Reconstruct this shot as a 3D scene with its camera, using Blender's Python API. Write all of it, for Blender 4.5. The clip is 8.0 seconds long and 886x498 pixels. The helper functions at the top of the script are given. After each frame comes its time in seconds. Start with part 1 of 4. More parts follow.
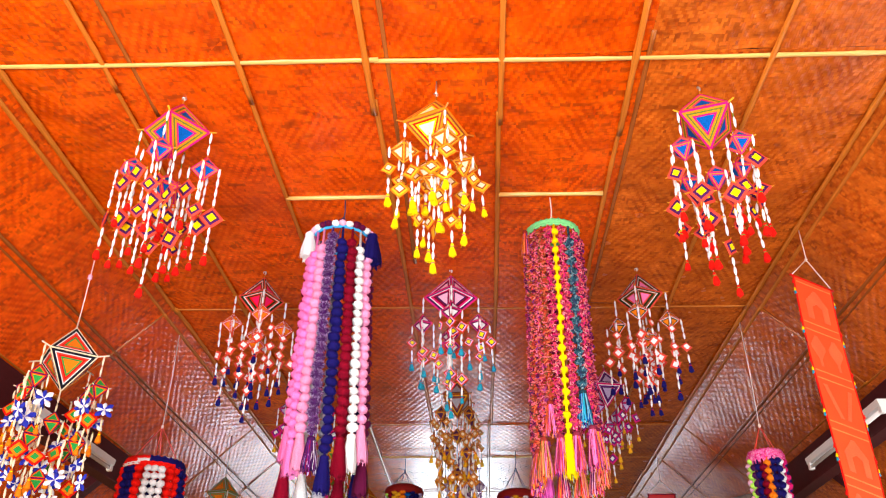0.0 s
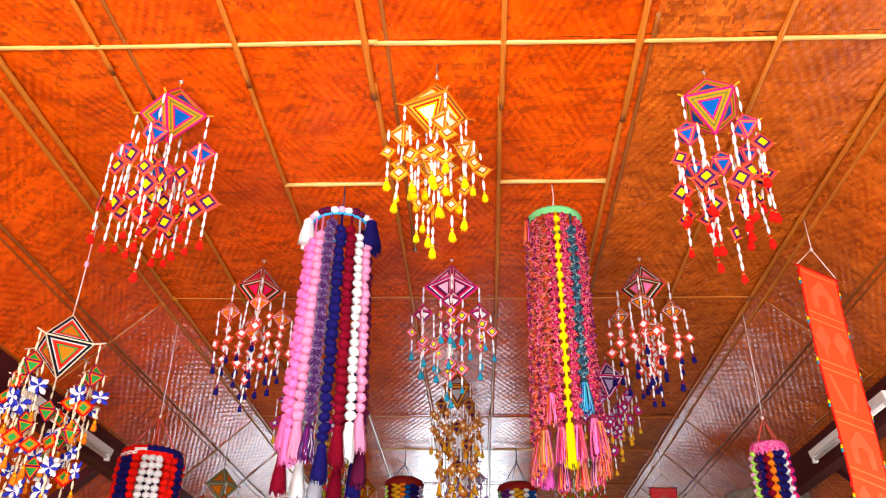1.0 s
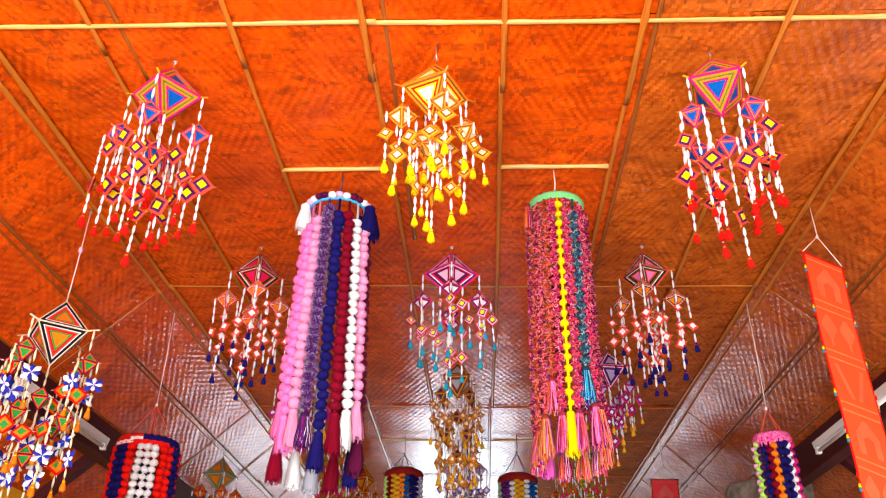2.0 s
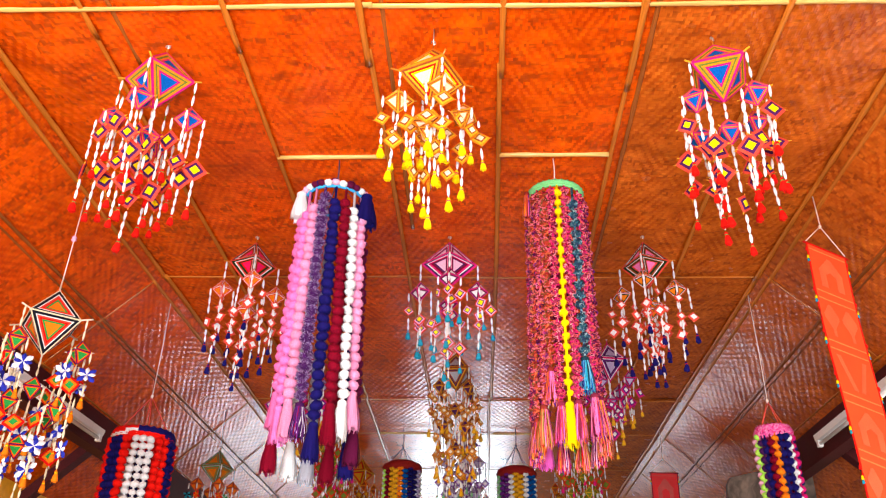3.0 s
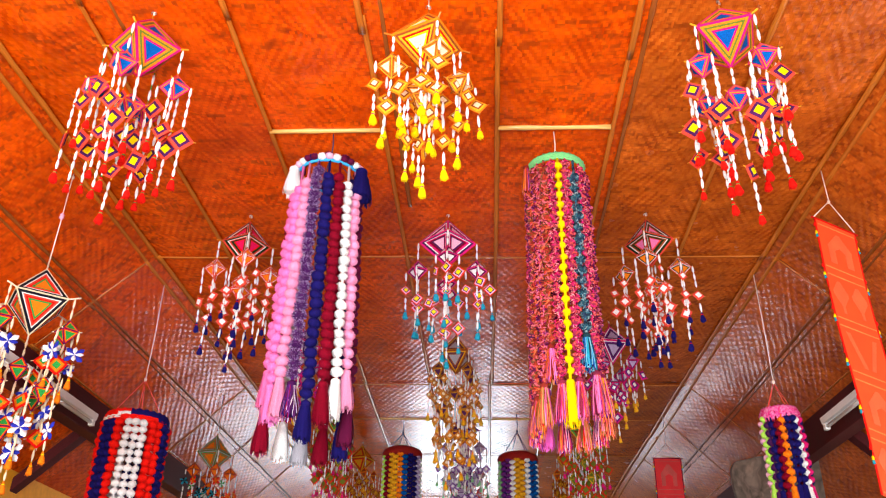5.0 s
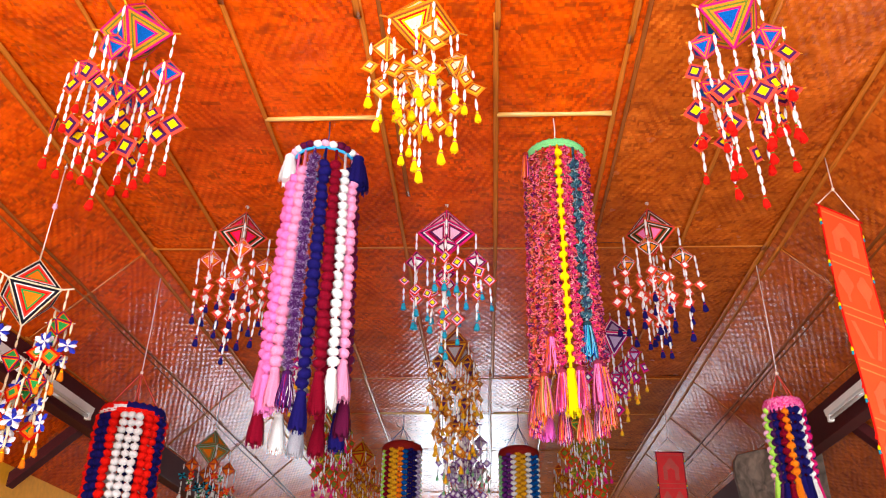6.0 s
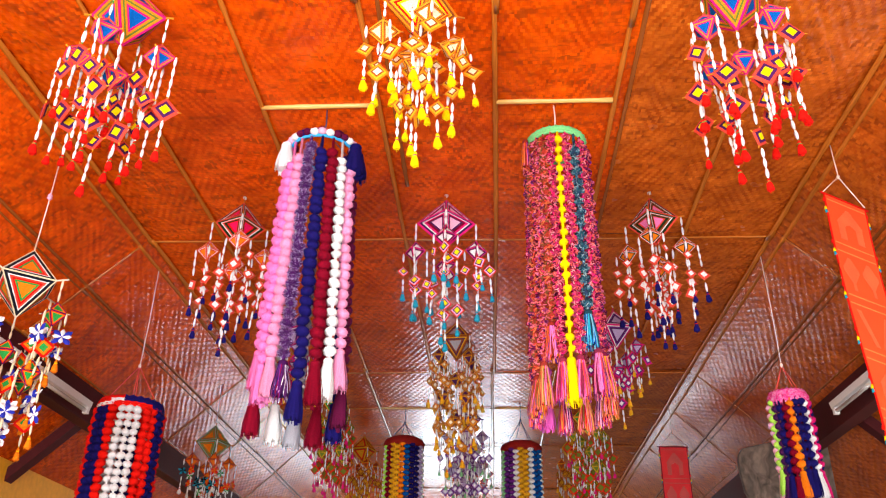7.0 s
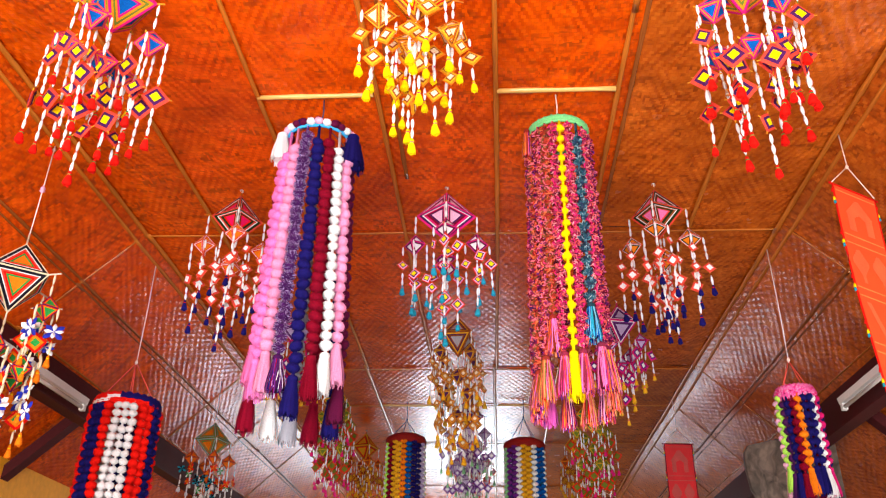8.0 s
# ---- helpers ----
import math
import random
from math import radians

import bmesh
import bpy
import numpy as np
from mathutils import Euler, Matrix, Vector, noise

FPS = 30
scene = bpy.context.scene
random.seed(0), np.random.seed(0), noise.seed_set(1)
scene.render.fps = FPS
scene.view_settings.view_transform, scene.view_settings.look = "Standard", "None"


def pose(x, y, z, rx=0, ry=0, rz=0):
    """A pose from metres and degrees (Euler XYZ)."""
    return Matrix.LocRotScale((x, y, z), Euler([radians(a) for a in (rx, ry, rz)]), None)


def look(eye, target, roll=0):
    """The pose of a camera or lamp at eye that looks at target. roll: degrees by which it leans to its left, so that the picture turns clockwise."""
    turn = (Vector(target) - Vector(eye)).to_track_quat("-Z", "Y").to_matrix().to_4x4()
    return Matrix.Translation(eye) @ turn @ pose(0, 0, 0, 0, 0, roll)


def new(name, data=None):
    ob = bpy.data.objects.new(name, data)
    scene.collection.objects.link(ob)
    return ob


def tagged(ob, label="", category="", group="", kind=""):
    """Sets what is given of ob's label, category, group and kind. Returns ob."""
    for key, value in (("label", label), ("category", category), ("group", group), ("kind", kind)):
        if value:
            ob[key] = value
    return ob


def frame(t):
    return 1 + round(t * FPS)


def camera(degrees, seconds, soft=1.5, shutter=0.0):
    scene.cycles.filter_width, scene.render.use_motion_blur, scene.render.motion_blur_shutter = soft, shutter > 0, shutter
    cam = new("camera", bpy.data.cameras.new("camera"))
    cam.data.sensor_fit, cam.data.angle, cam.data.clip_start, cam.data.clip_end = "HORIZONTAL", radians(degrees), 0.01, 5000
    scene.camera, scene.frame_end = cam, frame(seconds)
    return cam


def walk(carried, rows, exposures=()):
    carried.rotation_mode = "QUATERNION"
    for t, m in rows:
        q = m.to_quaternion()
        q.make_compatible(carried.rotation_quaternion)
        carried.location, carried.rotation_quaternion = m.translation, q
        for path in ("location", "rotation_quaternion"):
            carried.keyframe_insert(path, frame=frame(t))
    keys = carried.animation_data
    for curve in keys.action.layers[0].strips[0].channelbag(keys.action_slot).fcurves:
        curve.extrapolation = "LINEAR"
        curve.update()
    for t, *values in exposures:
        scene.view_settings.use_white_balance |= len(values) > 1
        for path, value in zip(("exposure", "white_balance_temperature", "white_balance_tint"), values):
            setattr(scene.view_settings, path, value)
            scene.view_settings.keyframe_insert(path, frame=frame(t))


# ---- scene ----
cam = camera(56.9, 8.0, soft=1.15)
PATH = [
    (0, (0.034, 0.013, 1.556), (-0.051, 1.737, 2.567), 0.6),
    (0.5, (0.04, 0.052, 1.553), (-0.05, 1.78, 2.556), 0.8),
    (1, (0.04, 0.084, 1.548), (-0.05, 1.813, 2.549), 0.9),
    (1.5, (0.042, 0.126, 1.553), (-0.05, 1.859, 2.546), 1.0),
    (3, (0.056, 0.235, 1.556), (-0.038, 1.978, 2.531), 1.2),
    (3.5, (0.06, 0.263, 1.554), (-0.035, 2.009, 2.525), 1.2),
    (4, (0.065, 0.304, 1.553), (-0.031, 2.052, 2.519), 1.2),
    (4.5, (0.073, 0.344, 1.553), (-0.026, 2.096, 2.513), 1.2),
    (6, (0.087, 0.457, 1.543), (-0.016, 2.214, 2.492), 1.0),
    (6.5, (0.105, 0.501, 1.537), (-0.006, 2.259, 2.485), 1.1),
    (7, (0.109, 0.53, 1.532), (-0.004, 2.289, 2.477), 1.0),
    (7.5, (0.118, 0.565, 1.54), (0.0, 2.326, 2.482), 1.0),
    (8, (0.123, 0.621, 1.549), (0.001, 2.382, 2.49), 1.0),
]
walk(cam, [(t, look(eye, target, roll)) for t, eye, target, roll in PATH])

# ---- light ----
world = bpy.data.worlds.new("sky")
scene.world = world
world.use_nodes = True
wn = world.node_tree.nodes
sky = wn.new("ShaderNodeTexSky")
sky.sky_type, sky.sun_disc = "NISHITA", False
sky.sun_elevation, sky.sun_rotation = radians(52), radians(200)
wn["Background"].inputs["Strength"].default_value = 0.15
world.node_tree.links.new(sky.outputs["Color"], wn["Background"].inputs["Color"])
sun = new("sun", bpy.data.lights.new("sun", "SUN"))
sun.data.energy, sun.data.angle, sun.data.color = 4.0, radians(0.5), (1.0, 0.95, 0.86)
sun.matrix_world = look((0, 0, 30), (6.3, 17.3, 0))


def sky_lamp(name, eye, target, wide, high, watts, tone):
    """Daylight of the sky that comes in through an opening."""
    lamp = new(name, bpy.data.lights.new(name, "AREA"))
    lamp.data.shape, lamp.data.size, lamp.data.size_y = "RECTANGLE", wide, high
    lamp.data.energy, lamp.data.color = watts, tone
    lamp.matrix_world = look(eye, target)


sky_lamp("daylight_entrance", (-0.6, -1.45, 1.5), (-0.35, 2.4, 3.6), 4.4, 2.6, 745, (1.0, 0.975, 0.94))
sky_lamp("daylight_far_door", (-0.4, 15.7, 2.2), (-0.2, 5.0, 2.2), 1.8, 2.6, 118, (0.80, 0.90, 1.0))
sky_lamp("daylight_side_openings", (3.45, 3.6, 1.6), (-0.4, 4.2, 3.4), 6.0, 1.3, 85, (1.0, 0.975, 0.94))


# ---- materials ----
def graph(name):
    m = bpy.data.materials.new(name)
    m.use_nodes = True
    n, l = m.node_tree.nodes, m.node_tree.links
    return m, n, l, n["Principled BSDF"]


def put(l, n, kind, op=None, **ins):
    """A node of that kind, with its inputs set or linked by position (i0, i1, ...)."""
    node = n.new(kind)
    if op:
        node.operation = op
    for key, value in ins.items():
        slot = node.inputs[int(key[1:])]
        if isinstance(value, bpy.types.NodeSocket):
            l.new(value, slot)
        else:
            slot.default_value = value
    return node.outputs[0]


def ramp(l, n, fac, stops, constant=False):
    node = n.new("ShaderNodeValToRGB")
    r = node.color_ramp
    if constant:
        r.interpolation = "CONSTANT"
    while len(r.elements) < len(stops):
        r.elements.new(0.5)
    for e, (p, c) in zip(r.elements, stops):
        e.position, e.color = p, (*c, 1)
    l.new(fac, node.inputs[0])
    return node.outputs[0]


def mixed(l, n, fac, a, b, mode="MIX"):
    node = n.new("ShaderNodeMix")
    node.data_type, node.blend_type = "RGBA", mode
    for slot, value in ((0, fac), (6, a), (7, b)):
        if isinstance(value, bpy.types.NodeSocket):
            l.new(value, node.inputs[slot])
        elif slot:
            node.inputs[slot].default_value = (*value, 1)
        else:
            node.inputs[slot].default_value = value
    return node.outputs[2]


def noise_of(l, n, vec, scale, detail=3.0):
    node = n.new("ShaderNodeTexNoise")
    l.new(vec, node.inputs["Vector"])
    node.inputs["Scale"].default_value, node.inputs["Detail"].default_value = scale, detail
    return node.outputs["Fac"]


def bumped(l, n, b, height, strength, distance):
    node = n.new("ShaderNodeBump")
    node.inputs["Strength"].default_value, node.inputs["Distance"].default_value = strength, distance
    l.new(height, node.inputs["Height"])
    l.new(node.outputs[0], b.inputs["Normal"])


def plain(name, col, rough=0.6, metal=0.0, scale=25.0, vary=0.25, relief=0.15, coat=0.0, gloss=0.5):
    """A surface with stains and grain at two scales."""
    m, n, l, b = graph(name)
    pos = n.new("ShaderNodeTexCoord").outputs["Object"]
    big, fine = noise_of(l, n, pos, scale * 0.15, 4), noise_of(l, n, pos, scale * 4, 2)
    both = put(l, n, "ShaderNodeMath", "MULTIPLY_ADD", i0=fine, i1=0.4, i2=put(l, n, "ShaderNodeMath", "MULTIPLY", i0=big, i1=0.6))
    lo = tuple(c * (1 - vary) for c in col)
    hi = tuple(min(1, c * (1 + vary)) for c in col)
    l.new(ramp(l, n, both, [(0.3, lo), (0.7, hi)]), b.inputs["Base Color"])
    b.inputs["Roughness"].default_value, b.inputs["Metallic"].default_value = rough, metal
    b.inputs["Coat Weight"].default_value = coat
    b.inputs["Specular IOR Level"].default_value = gloss
    bumped(l, n, b, both, relief, 0.003)
    return m


def weave(name, shades, varnish=0.34, smooth=0.11, cell=0.0135):
    """Varnished mat of split bamboo strips, woven two over and two under, in three shades from dark to light."""
    m, n, l, b = graph(name)
    uv = n.new("ShaderNodeUVMap").outputs[0]
    wob = n.new("ShaderNodeTexNoise")
    l.new(uv, wob.inputs["Vector"])
    wob.inputs["Scale"].default_value = 3.0
    shift = put(l, n, "ShaderNodeVectorMath", "MULTIPLY_ADD", i0=wob.outputs["Color"], i1=(0.035, 0.035, 0), i2=uv)
    sep = n.new("ShaderNodeSeparateXYZ")
    l.new(shift, sep.inputs[0])
    M = lambda op, a, c=0.0, d=0.0: put(l, n, "ShaderNodeMath", op, i0=a, i1=c, i2=d)
    u, v = M("DIVIDE", sep.outputs[0], cell * 0.85), M("DIVIDE", sep.outputs[1], cell * 1.7)
    i, j = M("FLOOR", u), M("FLOOR", v)
    fu, fv = M("FRACT", u), M("FRACT", v)
    # the slant of the weave turns about from stretch to stretch
    way = M("GREATER_THAN", noise_of(l, n, uv, 2.2, 1), 0.5)
    si, sj = (M("MULTIPLY", k, M("MULTIPLY_ADD", way, 2.0, -1.0)) for k in (i, j))
    over = M("LESS_THAN", M("FLOORED_MODULO", M("ADD", i, sj), 4.0), 1.9)
    under = M("SUBTRACT", 1.0, over)
    pick = lambda a, c: M("ADD", M("MULTIPLY", a, over), M("MULTIPLY", c, under))
    cross = pick(fv, fu)
    along = pick(M("FRACT", M("DIVIDE", M("ADD", u, sj), 2.0)), M("FRACT", M("DIVIDE", M("ADD", v, si), 2.0)))
    arch = lambda f: M("SUBTRACT", 1.0, M("POWER", M("ABSOLUTE", M("MULTIPLY_ADD", f, 2.0, -1.0)), 2.5))
    height = M("MULTIPLY", arch(cross), M("MULTIPLY_ADD", arch(along), 0.6, 0.4))
    isle = n.new("ShaderNodeNewGeometry").outputs["Random Per Island"]
    # every strip has a shade of its own, and some crossings are dark
    key = n.new("ShaderNodeCombineXYZ")
    l.new(pick(j, M("ADD", i, 517.3)), key.inputs[0])
    l.new(M("FLOOR", M("DIVIDE", pick(u, v), 24.0)), key.inputs[1])
    strip = n.new("ShaderNodeTexWhiteNoise")
    l.new(key.outputs[0], strip.inputs["Vector"])
    cellkey = n.new("ShaderNodeCombineXYZ")
    l.new(pick(M("FLOOR", M("DIVIDE", M("ADD", u, sj), 2.0)), i), cellkey.inputs[0])
    l.new(pick(j, M("FLOOR", M("DIVIDE", M("ADD", v, si), 2.0))), cellkey.inputs[1])
    l.new(over, cellkey.inputs[2])
    spot = n.new("ShaderNodeTexWhiteNoise")
    l.new(cellkey.outputs[0], spot.inputs["Vector"])
    stain = noise_of(l, n, uv, 2.6, 6)
    mottle = noise_of(l, n, uv, 11.0, 6)
    tone = M("ADD", M("MULTIPLY", strip.outputs["Value"], 0.08), M("ADD", M("MULTIPLY", spot.outputs["Value"], 0.17), M("MULTIPLY", mottle, 0.75)))
    col = ramp(l, n, tone, list(zip((0.24, 0.5, 0.76), shades)))
    # strips that run lengthwise are tinted darker, for their shading under grazing light
    shown = ramp(l, n, noise_of(l, n, uv, 5.0, 3), [(0.36, (0.12,) * 3), (0.66, (1.0,) * 3)])
    col = mixed(l, n, M("MULTIPLY", under, shown), col, mixed(l, n, 1.0, col, (0.76, 0.60, 0.55), "MULTIPLY"))
    # dark crossings gather in slanting runs
    rows = []
    for slant in (62.0, -62.0):
        turned = n.new("ShaderNodeMapping")
        turned.inputs["Rotation"].default_value = (0, 0, radians(slant))
        turned.inputs["Scale"].default_value = (6.0, 19.0, 1.0)
        l.new(uv, turned.inputs["Vector"])
        rows.append(noise_of(l, n, turned.outputs[0], 1.0, 3))
    run_of = mixed(l, n, way, rows[0], rows[1])
    many = M("MULTIPLY_ADD", isle, 0.10, M("MULTIPLY_ADD", stain, 0.30, 0.325))
    patch = ramp(l, n, M("SUBTRACT", run_of, M("SUBTRACT", 1.0, many)), [(0.0, (0, 0, 0)), (0.17, (1, 1, 1))])
    dark = M("MULTIPLY", M("MULTIPLY", patch, M("GREATER_THAN", spot.outputs["Value"], 0.45)), 0.6)
    blot = ramp(l, n, stain, [(0.32, (0.56, 0.50, 0.46)), (0.60, (1, 1, 1))])
    col = mixed(l, n, 0.85, col, blot, "MULTIPLY")
    col = mixed(l, n, 1.0, col, ramp(l, n, isle, [(0.0, (0.78, 0.84, 0.9)), (0.5, (1, 1, 1)), (1.0, (0.92, 0.98, 1.1))]), "MULTIPLY")
    col = mixed(l, n, dark, col, (0.14, 0.022, 0.004))
    gap = M("LESS_THAN", height, 0.12)
    col = mixed(l, n, M("MULTIPLY", gap, 0.42), col, (0.20, 0.024, 0.003))
    l.new(col, b.inputs["Base Color"])
    wear = noise_of(l, n, uv, 6.0, 3)
    l.new(ramp(l, n, wear, [(0.3, (smooth,) * 3), (0.7, (smooth + 0.13,) * 3)]), b.inputs["Roughness"])
    b.inputs["Specular IOR Level"].default_value = varnish
    # the mats quilt a little over every few strips, and crinkle
    swell = M("MULTIPLY", M("SINE", M("MULTIPLY", sep.outputs[0], 105.0)), M("SINE", M("MULTIPLY", sep.outputs[1], 57.0)))
    crinkle = M("MULTIPLY", noise_of(l, n, uv, 14.0, 3), 0.7)
    bumped(l, n, b, M("ADD", crinkle, M("MULTIPLY_ADD", swell, 0.72, M("MULTIPLY", height, 0.34))), 0.55, 0.003)
    return m


def bamboo(name, col):
    """Split bamboo with long grain and darker nodes."""
    m, n, l, b = graph(name)
    pos = n.new("ShaderNodeUVMap").outputs[0]
    stretched = put(l, n, "ShaderNodeVectorMath", "MULTIPLY", i0=pos, i1=(60.0, 1.6, 1.0))
    grain = noise_of(l, n, stretched, 3.0, 5)
    c = ramp(l, n, grain, [(0.25, tuple(x * 0.5 for x in col)), (0.55, col), (0.8, tuple(min(1, x * 1.3) for x in col))])
    c = mixed(l, n, ramp(l, n, noise_of(l, n, pos, 1.3, 2), [(0.35, (0, 0, 0)), (0.65, (0.7,) * 3)]), c, tuple(x * 0.55 for x in col))
    l.new(c, b.inputs["Base Color"])
    b.inputs["Roughness"].default_value = 0.27
    bumped(l, n, b, grain, 0.3, 0.002)
    return m


YARNS = {}


def yarn(col, flecks=()):
    """Acrylic yarn in one colour, or space-dyed in several."""
    key = (col, flecks)
    if key not in YARNS:
        m, n, l, b = graph("yarn")
        pos = n.new("ShaderNodeTexCoord").outputs["Object"]
        info = n.new("ShaderNodeObjectInfo").outputs["Random"]
        moved = put(l, n, "ShaderNodeVectorMath", "ADD", i0=pos, i1=put(l, n, "ShaderNodeMath", "MULTIPLY", i0=info, i1=37.0))
        fine = noise_of(l, n, moved, 260.0, 2)
        if flecks:
            pieces = (col, *flecks)
            v = n.new("ShaderNodeTexVoronoi")
            v.inputs["Scale"].default_value = 120.0
            l.new(moved, v.inputs["Vector"])
            w = n.new("ShaderNodeTexWhiteNoise")
            l.new(v.outputs["Color"], w.inputs["Vector"])
            base = ramp(l, n, w.outputs["Value"], [(k / len(pieces), tuple(0.85 * a + 0.15 * b for a, b in zip(c, col))) for k, c in enumerate(pieces)], True)
        else:
            rgb = n.new("ShaderNodeRGB")
            rgb.outputs[0].default_value = (*col, 1)
            base = rgb.outputs[0]
        shade = ramp(l, n, fine, [(0.3, (0.62,) * 3), (0.65, (1.0,) * 3)])
        base = mixed(l, n, 1.0, base, shade, "MULTIPLY")
        each = ramp(l, n, info, [(0.0, (0.86,) * 3), (1.0, (1.0,) * 3)])
        l.new(mixed(l, n, 1.0, base, each, "MULTIPLY"), b.inputs["Base Color"])
        b.inputs["Roughness"].default_value = 0.85
        b.inputs["Specular IOR Level"].default_value = 0.08
        bumped(l, n, b, fine, 0.7, 0.0022)
        YARNS[key] = m
    return YARNS[key]


def threads(colours):
    """Loose strands of yarn, each one dyed in a colour of its own."""
    if colours not in YARNS:
        m, n, l, b = graph("mixed_threads")
        isle = n.new("ShaderNodeNewGeometry").outputs["Random Per Island"]
        base = ramp(l, n, isle, [(k / len(colours), c) for k, c in enumerate(colours)], True)
        fine = noise_of(l, n, n.new("ShaderNodeTexCoord").outputs["Object"], 300.0, 2)
        l.new(mixed(l, n, 1.0, base, ramp(l, n, fine, [(0.3, (0.66,) * 3), (0.65, (1.0,) * 3)]), "MULTIPLY"), b.inputs["Base Color"])
        b.inputs["Roughness"].default_value = 0.85
        b.inputs["Specular IOR Level"].default_value = 0.08
        bumped(l, n, b, fine, 0.4, 0.0012)
        YARNS[colours] = m
    return YARNS[colours]


WHITE, CREAM, BLACK = (0.84, 0.85, 0.89), (0.85, 0.72, 0.50), (0.012, 0.012, 0.02)
PINK, LIGHTPINK, HOTPINK = (0.86, 0.17, 0.46), (0.88, 0.46, 0.66), (0.74, 0.012, 0.18)
MAGENTA, PURPLE, DARKPURPLE = (0.66, 0.010, 0.17), (0.14, 0.018, 0.22), (0.07, 0.012, 0.09)
NAVY, BLUE, TEAL, SKY = (0.009, 0.006, 0.112), (0.001, 0.092, 0.40), (0.015, 0.30, 0.45), (0.05, 0.42, 0.85)
RED, CRIMSON, MAROON, SALMON = (0.78, 0.008, 0.004), (0.20, 0.001, 0.016), (0.10, 0.005, 0.04), (0.74, 0.065, 0.04)
ORANGE, GOLD, YELLOW = (0.90, 0.22, 0.008), (0.78, 0.40, 0.015), (0.95, 0.72, 0.0)
GREEN, LIME, OLIVE, BROWN = (0.03, 0.32, 0.06), (0.50, 0.90, 0.12), (0.14, 0.18, 0.02), (0.30, 0.07, 0.015)
DARK = (0.02, 0.028, 0.008)
LILAC, GREY, AMBER = (0.48, 0.38, 0.66), (0.42, 0.42, 0.50), (0.82, 0.34, 0.02)

MAT = weave("woven_bamboo", ((0.56, 0.053, 0.0004), (0.82, 0.092, 0.0005), (0.95, 0.138, 0.0008)))
DULLMAT = weave("brown_woven_bamboo", ((0.38, 0.071, 0.006), (0.61, 0.121, 0.009), (0.79, 0.188, 0.015)), 0.17, 0.15)
BATTEN = bamboo("split_bamboo", (0.58, 0.165, 0.016))
STICK = bamboo("pale_bamboo", (0.82, 0.47, 0.13))
SEAM = bamboo("dark_bamboo", (0.34, 0.09, 0.014))
MAROONWOOD = plain("maroon_paint", (0.055, 0.007, 0.009), 0.6, scale=12, gloss=0.15)
LAMPWHITE = plain("white_enamel", (0.74, 0.75, 0.76), 0.35, scale=10, vary=0.06, relief=0.03)
TUBEGLASS = plain("frosted_tube", (0.80, 0.81, 0.82), 0.15, scale=8, vary=0.03, relief=0.0)
CONCRETE = plain("floor_tiles", (0.13, 0.09, 0.07), 0.55, scale=8, vary=0.25)
PLASTER = plain("plaster", (0.62, 0.55, 0.42), 0.8, scale=6, vary=0.12)
YELLOWPAINT = plain("yellow_paint", (0.82, 0.36, 0.01), 0.6, scale=6, vary=0.18)
GRASS = plain("dry_ground", (0.22, 0.18, 0.10), 0.95, scale=2, vary=0.4)


def old_wood(name, col):
    """Weathered timber with wavy grain."""
    m, n, l, b = graph(name)
    pos = n.new("ShaderNodeTexCoord").outputs["Object"]
    warp = n.new("ShaderNodeTexNoise")
    l.new(pos, warp.inputs["Vector"])
    warp.inputs["Scale"].default_value = 5.0
    bent = put(l, n, "ShaderNodeVectorMath", "MULTIPLY_ADD", i0=warp.outputs["Color"], i1=(0.3, 0.3, 0.3), i2=pos)
    grain = noise_of(l, n, put(l, n, "ShaderNodeVectorMath", "MULTIPLY", i0=bent, i1=(9.0, 8.0, 4.0)), 1.6, 8)
    l.new(ramp(l, n, grain, [(0.3, tuple(c * 0.35 for c in col)), (0.5, col), (0.75, tuple(c * 2.1 for c in col))]), b.inputs["Base Color"])
    b.inputs["Roughness"].default_value = 0.8
    bumped(l, n, b, grain, 0.9, 0.01)
    return m


GREYWOOD = old_wood("weathered_wood", (0.10, 0.076, 0.062))
CORD = plain("cotton_cord", (0.80, 0.60, 0.50), 0.9, scale=90, vary=0.2)
CORDRED = plain("red_cord", (0.75, 0.06, 0.03), 0.9, scale=90, vary=0.2)
WIRE = plain("dark_wire", (0.03, 0.035, 0.09), 0.5, scale=60)
HOOK = plain("steel_hook", (0.55, 0.5, 0.45), 0.35, 0.9, scale=60)


# ---- mesh helpers ----
def part(name, bm, mats, parent=None, label="", m=None):
    me = bm if isinstance(bm, bpy.types.Mesh) else bpy.data.meshes.new(name)
    if me is not bm:
        bm.to_mesh(me)
        bm.free()
        for x in mats if isinstance(mats, (list, tuple)) else [mats]:
            me.materials.append(x)
    ob = new(name, me)
    ob.parent = parent
    if m is not None:
        ob.matrix_basis = m
    return tagged(ob, label=label)


def mesh_of(name, bm, mats):
    me = bpy.data.meshes.new(name)
    bm.to_mesh(me)
    bm.free()
    for x in mats:
        me.materials.append(x)
    return me


def empty(name, x, y, z, rz=0.0):
    ob = new(name)
    ob.empty_display_size = 0.05
    ob.matrix_basis = pose(x, y, z, 0, 0, rz)
    return ob


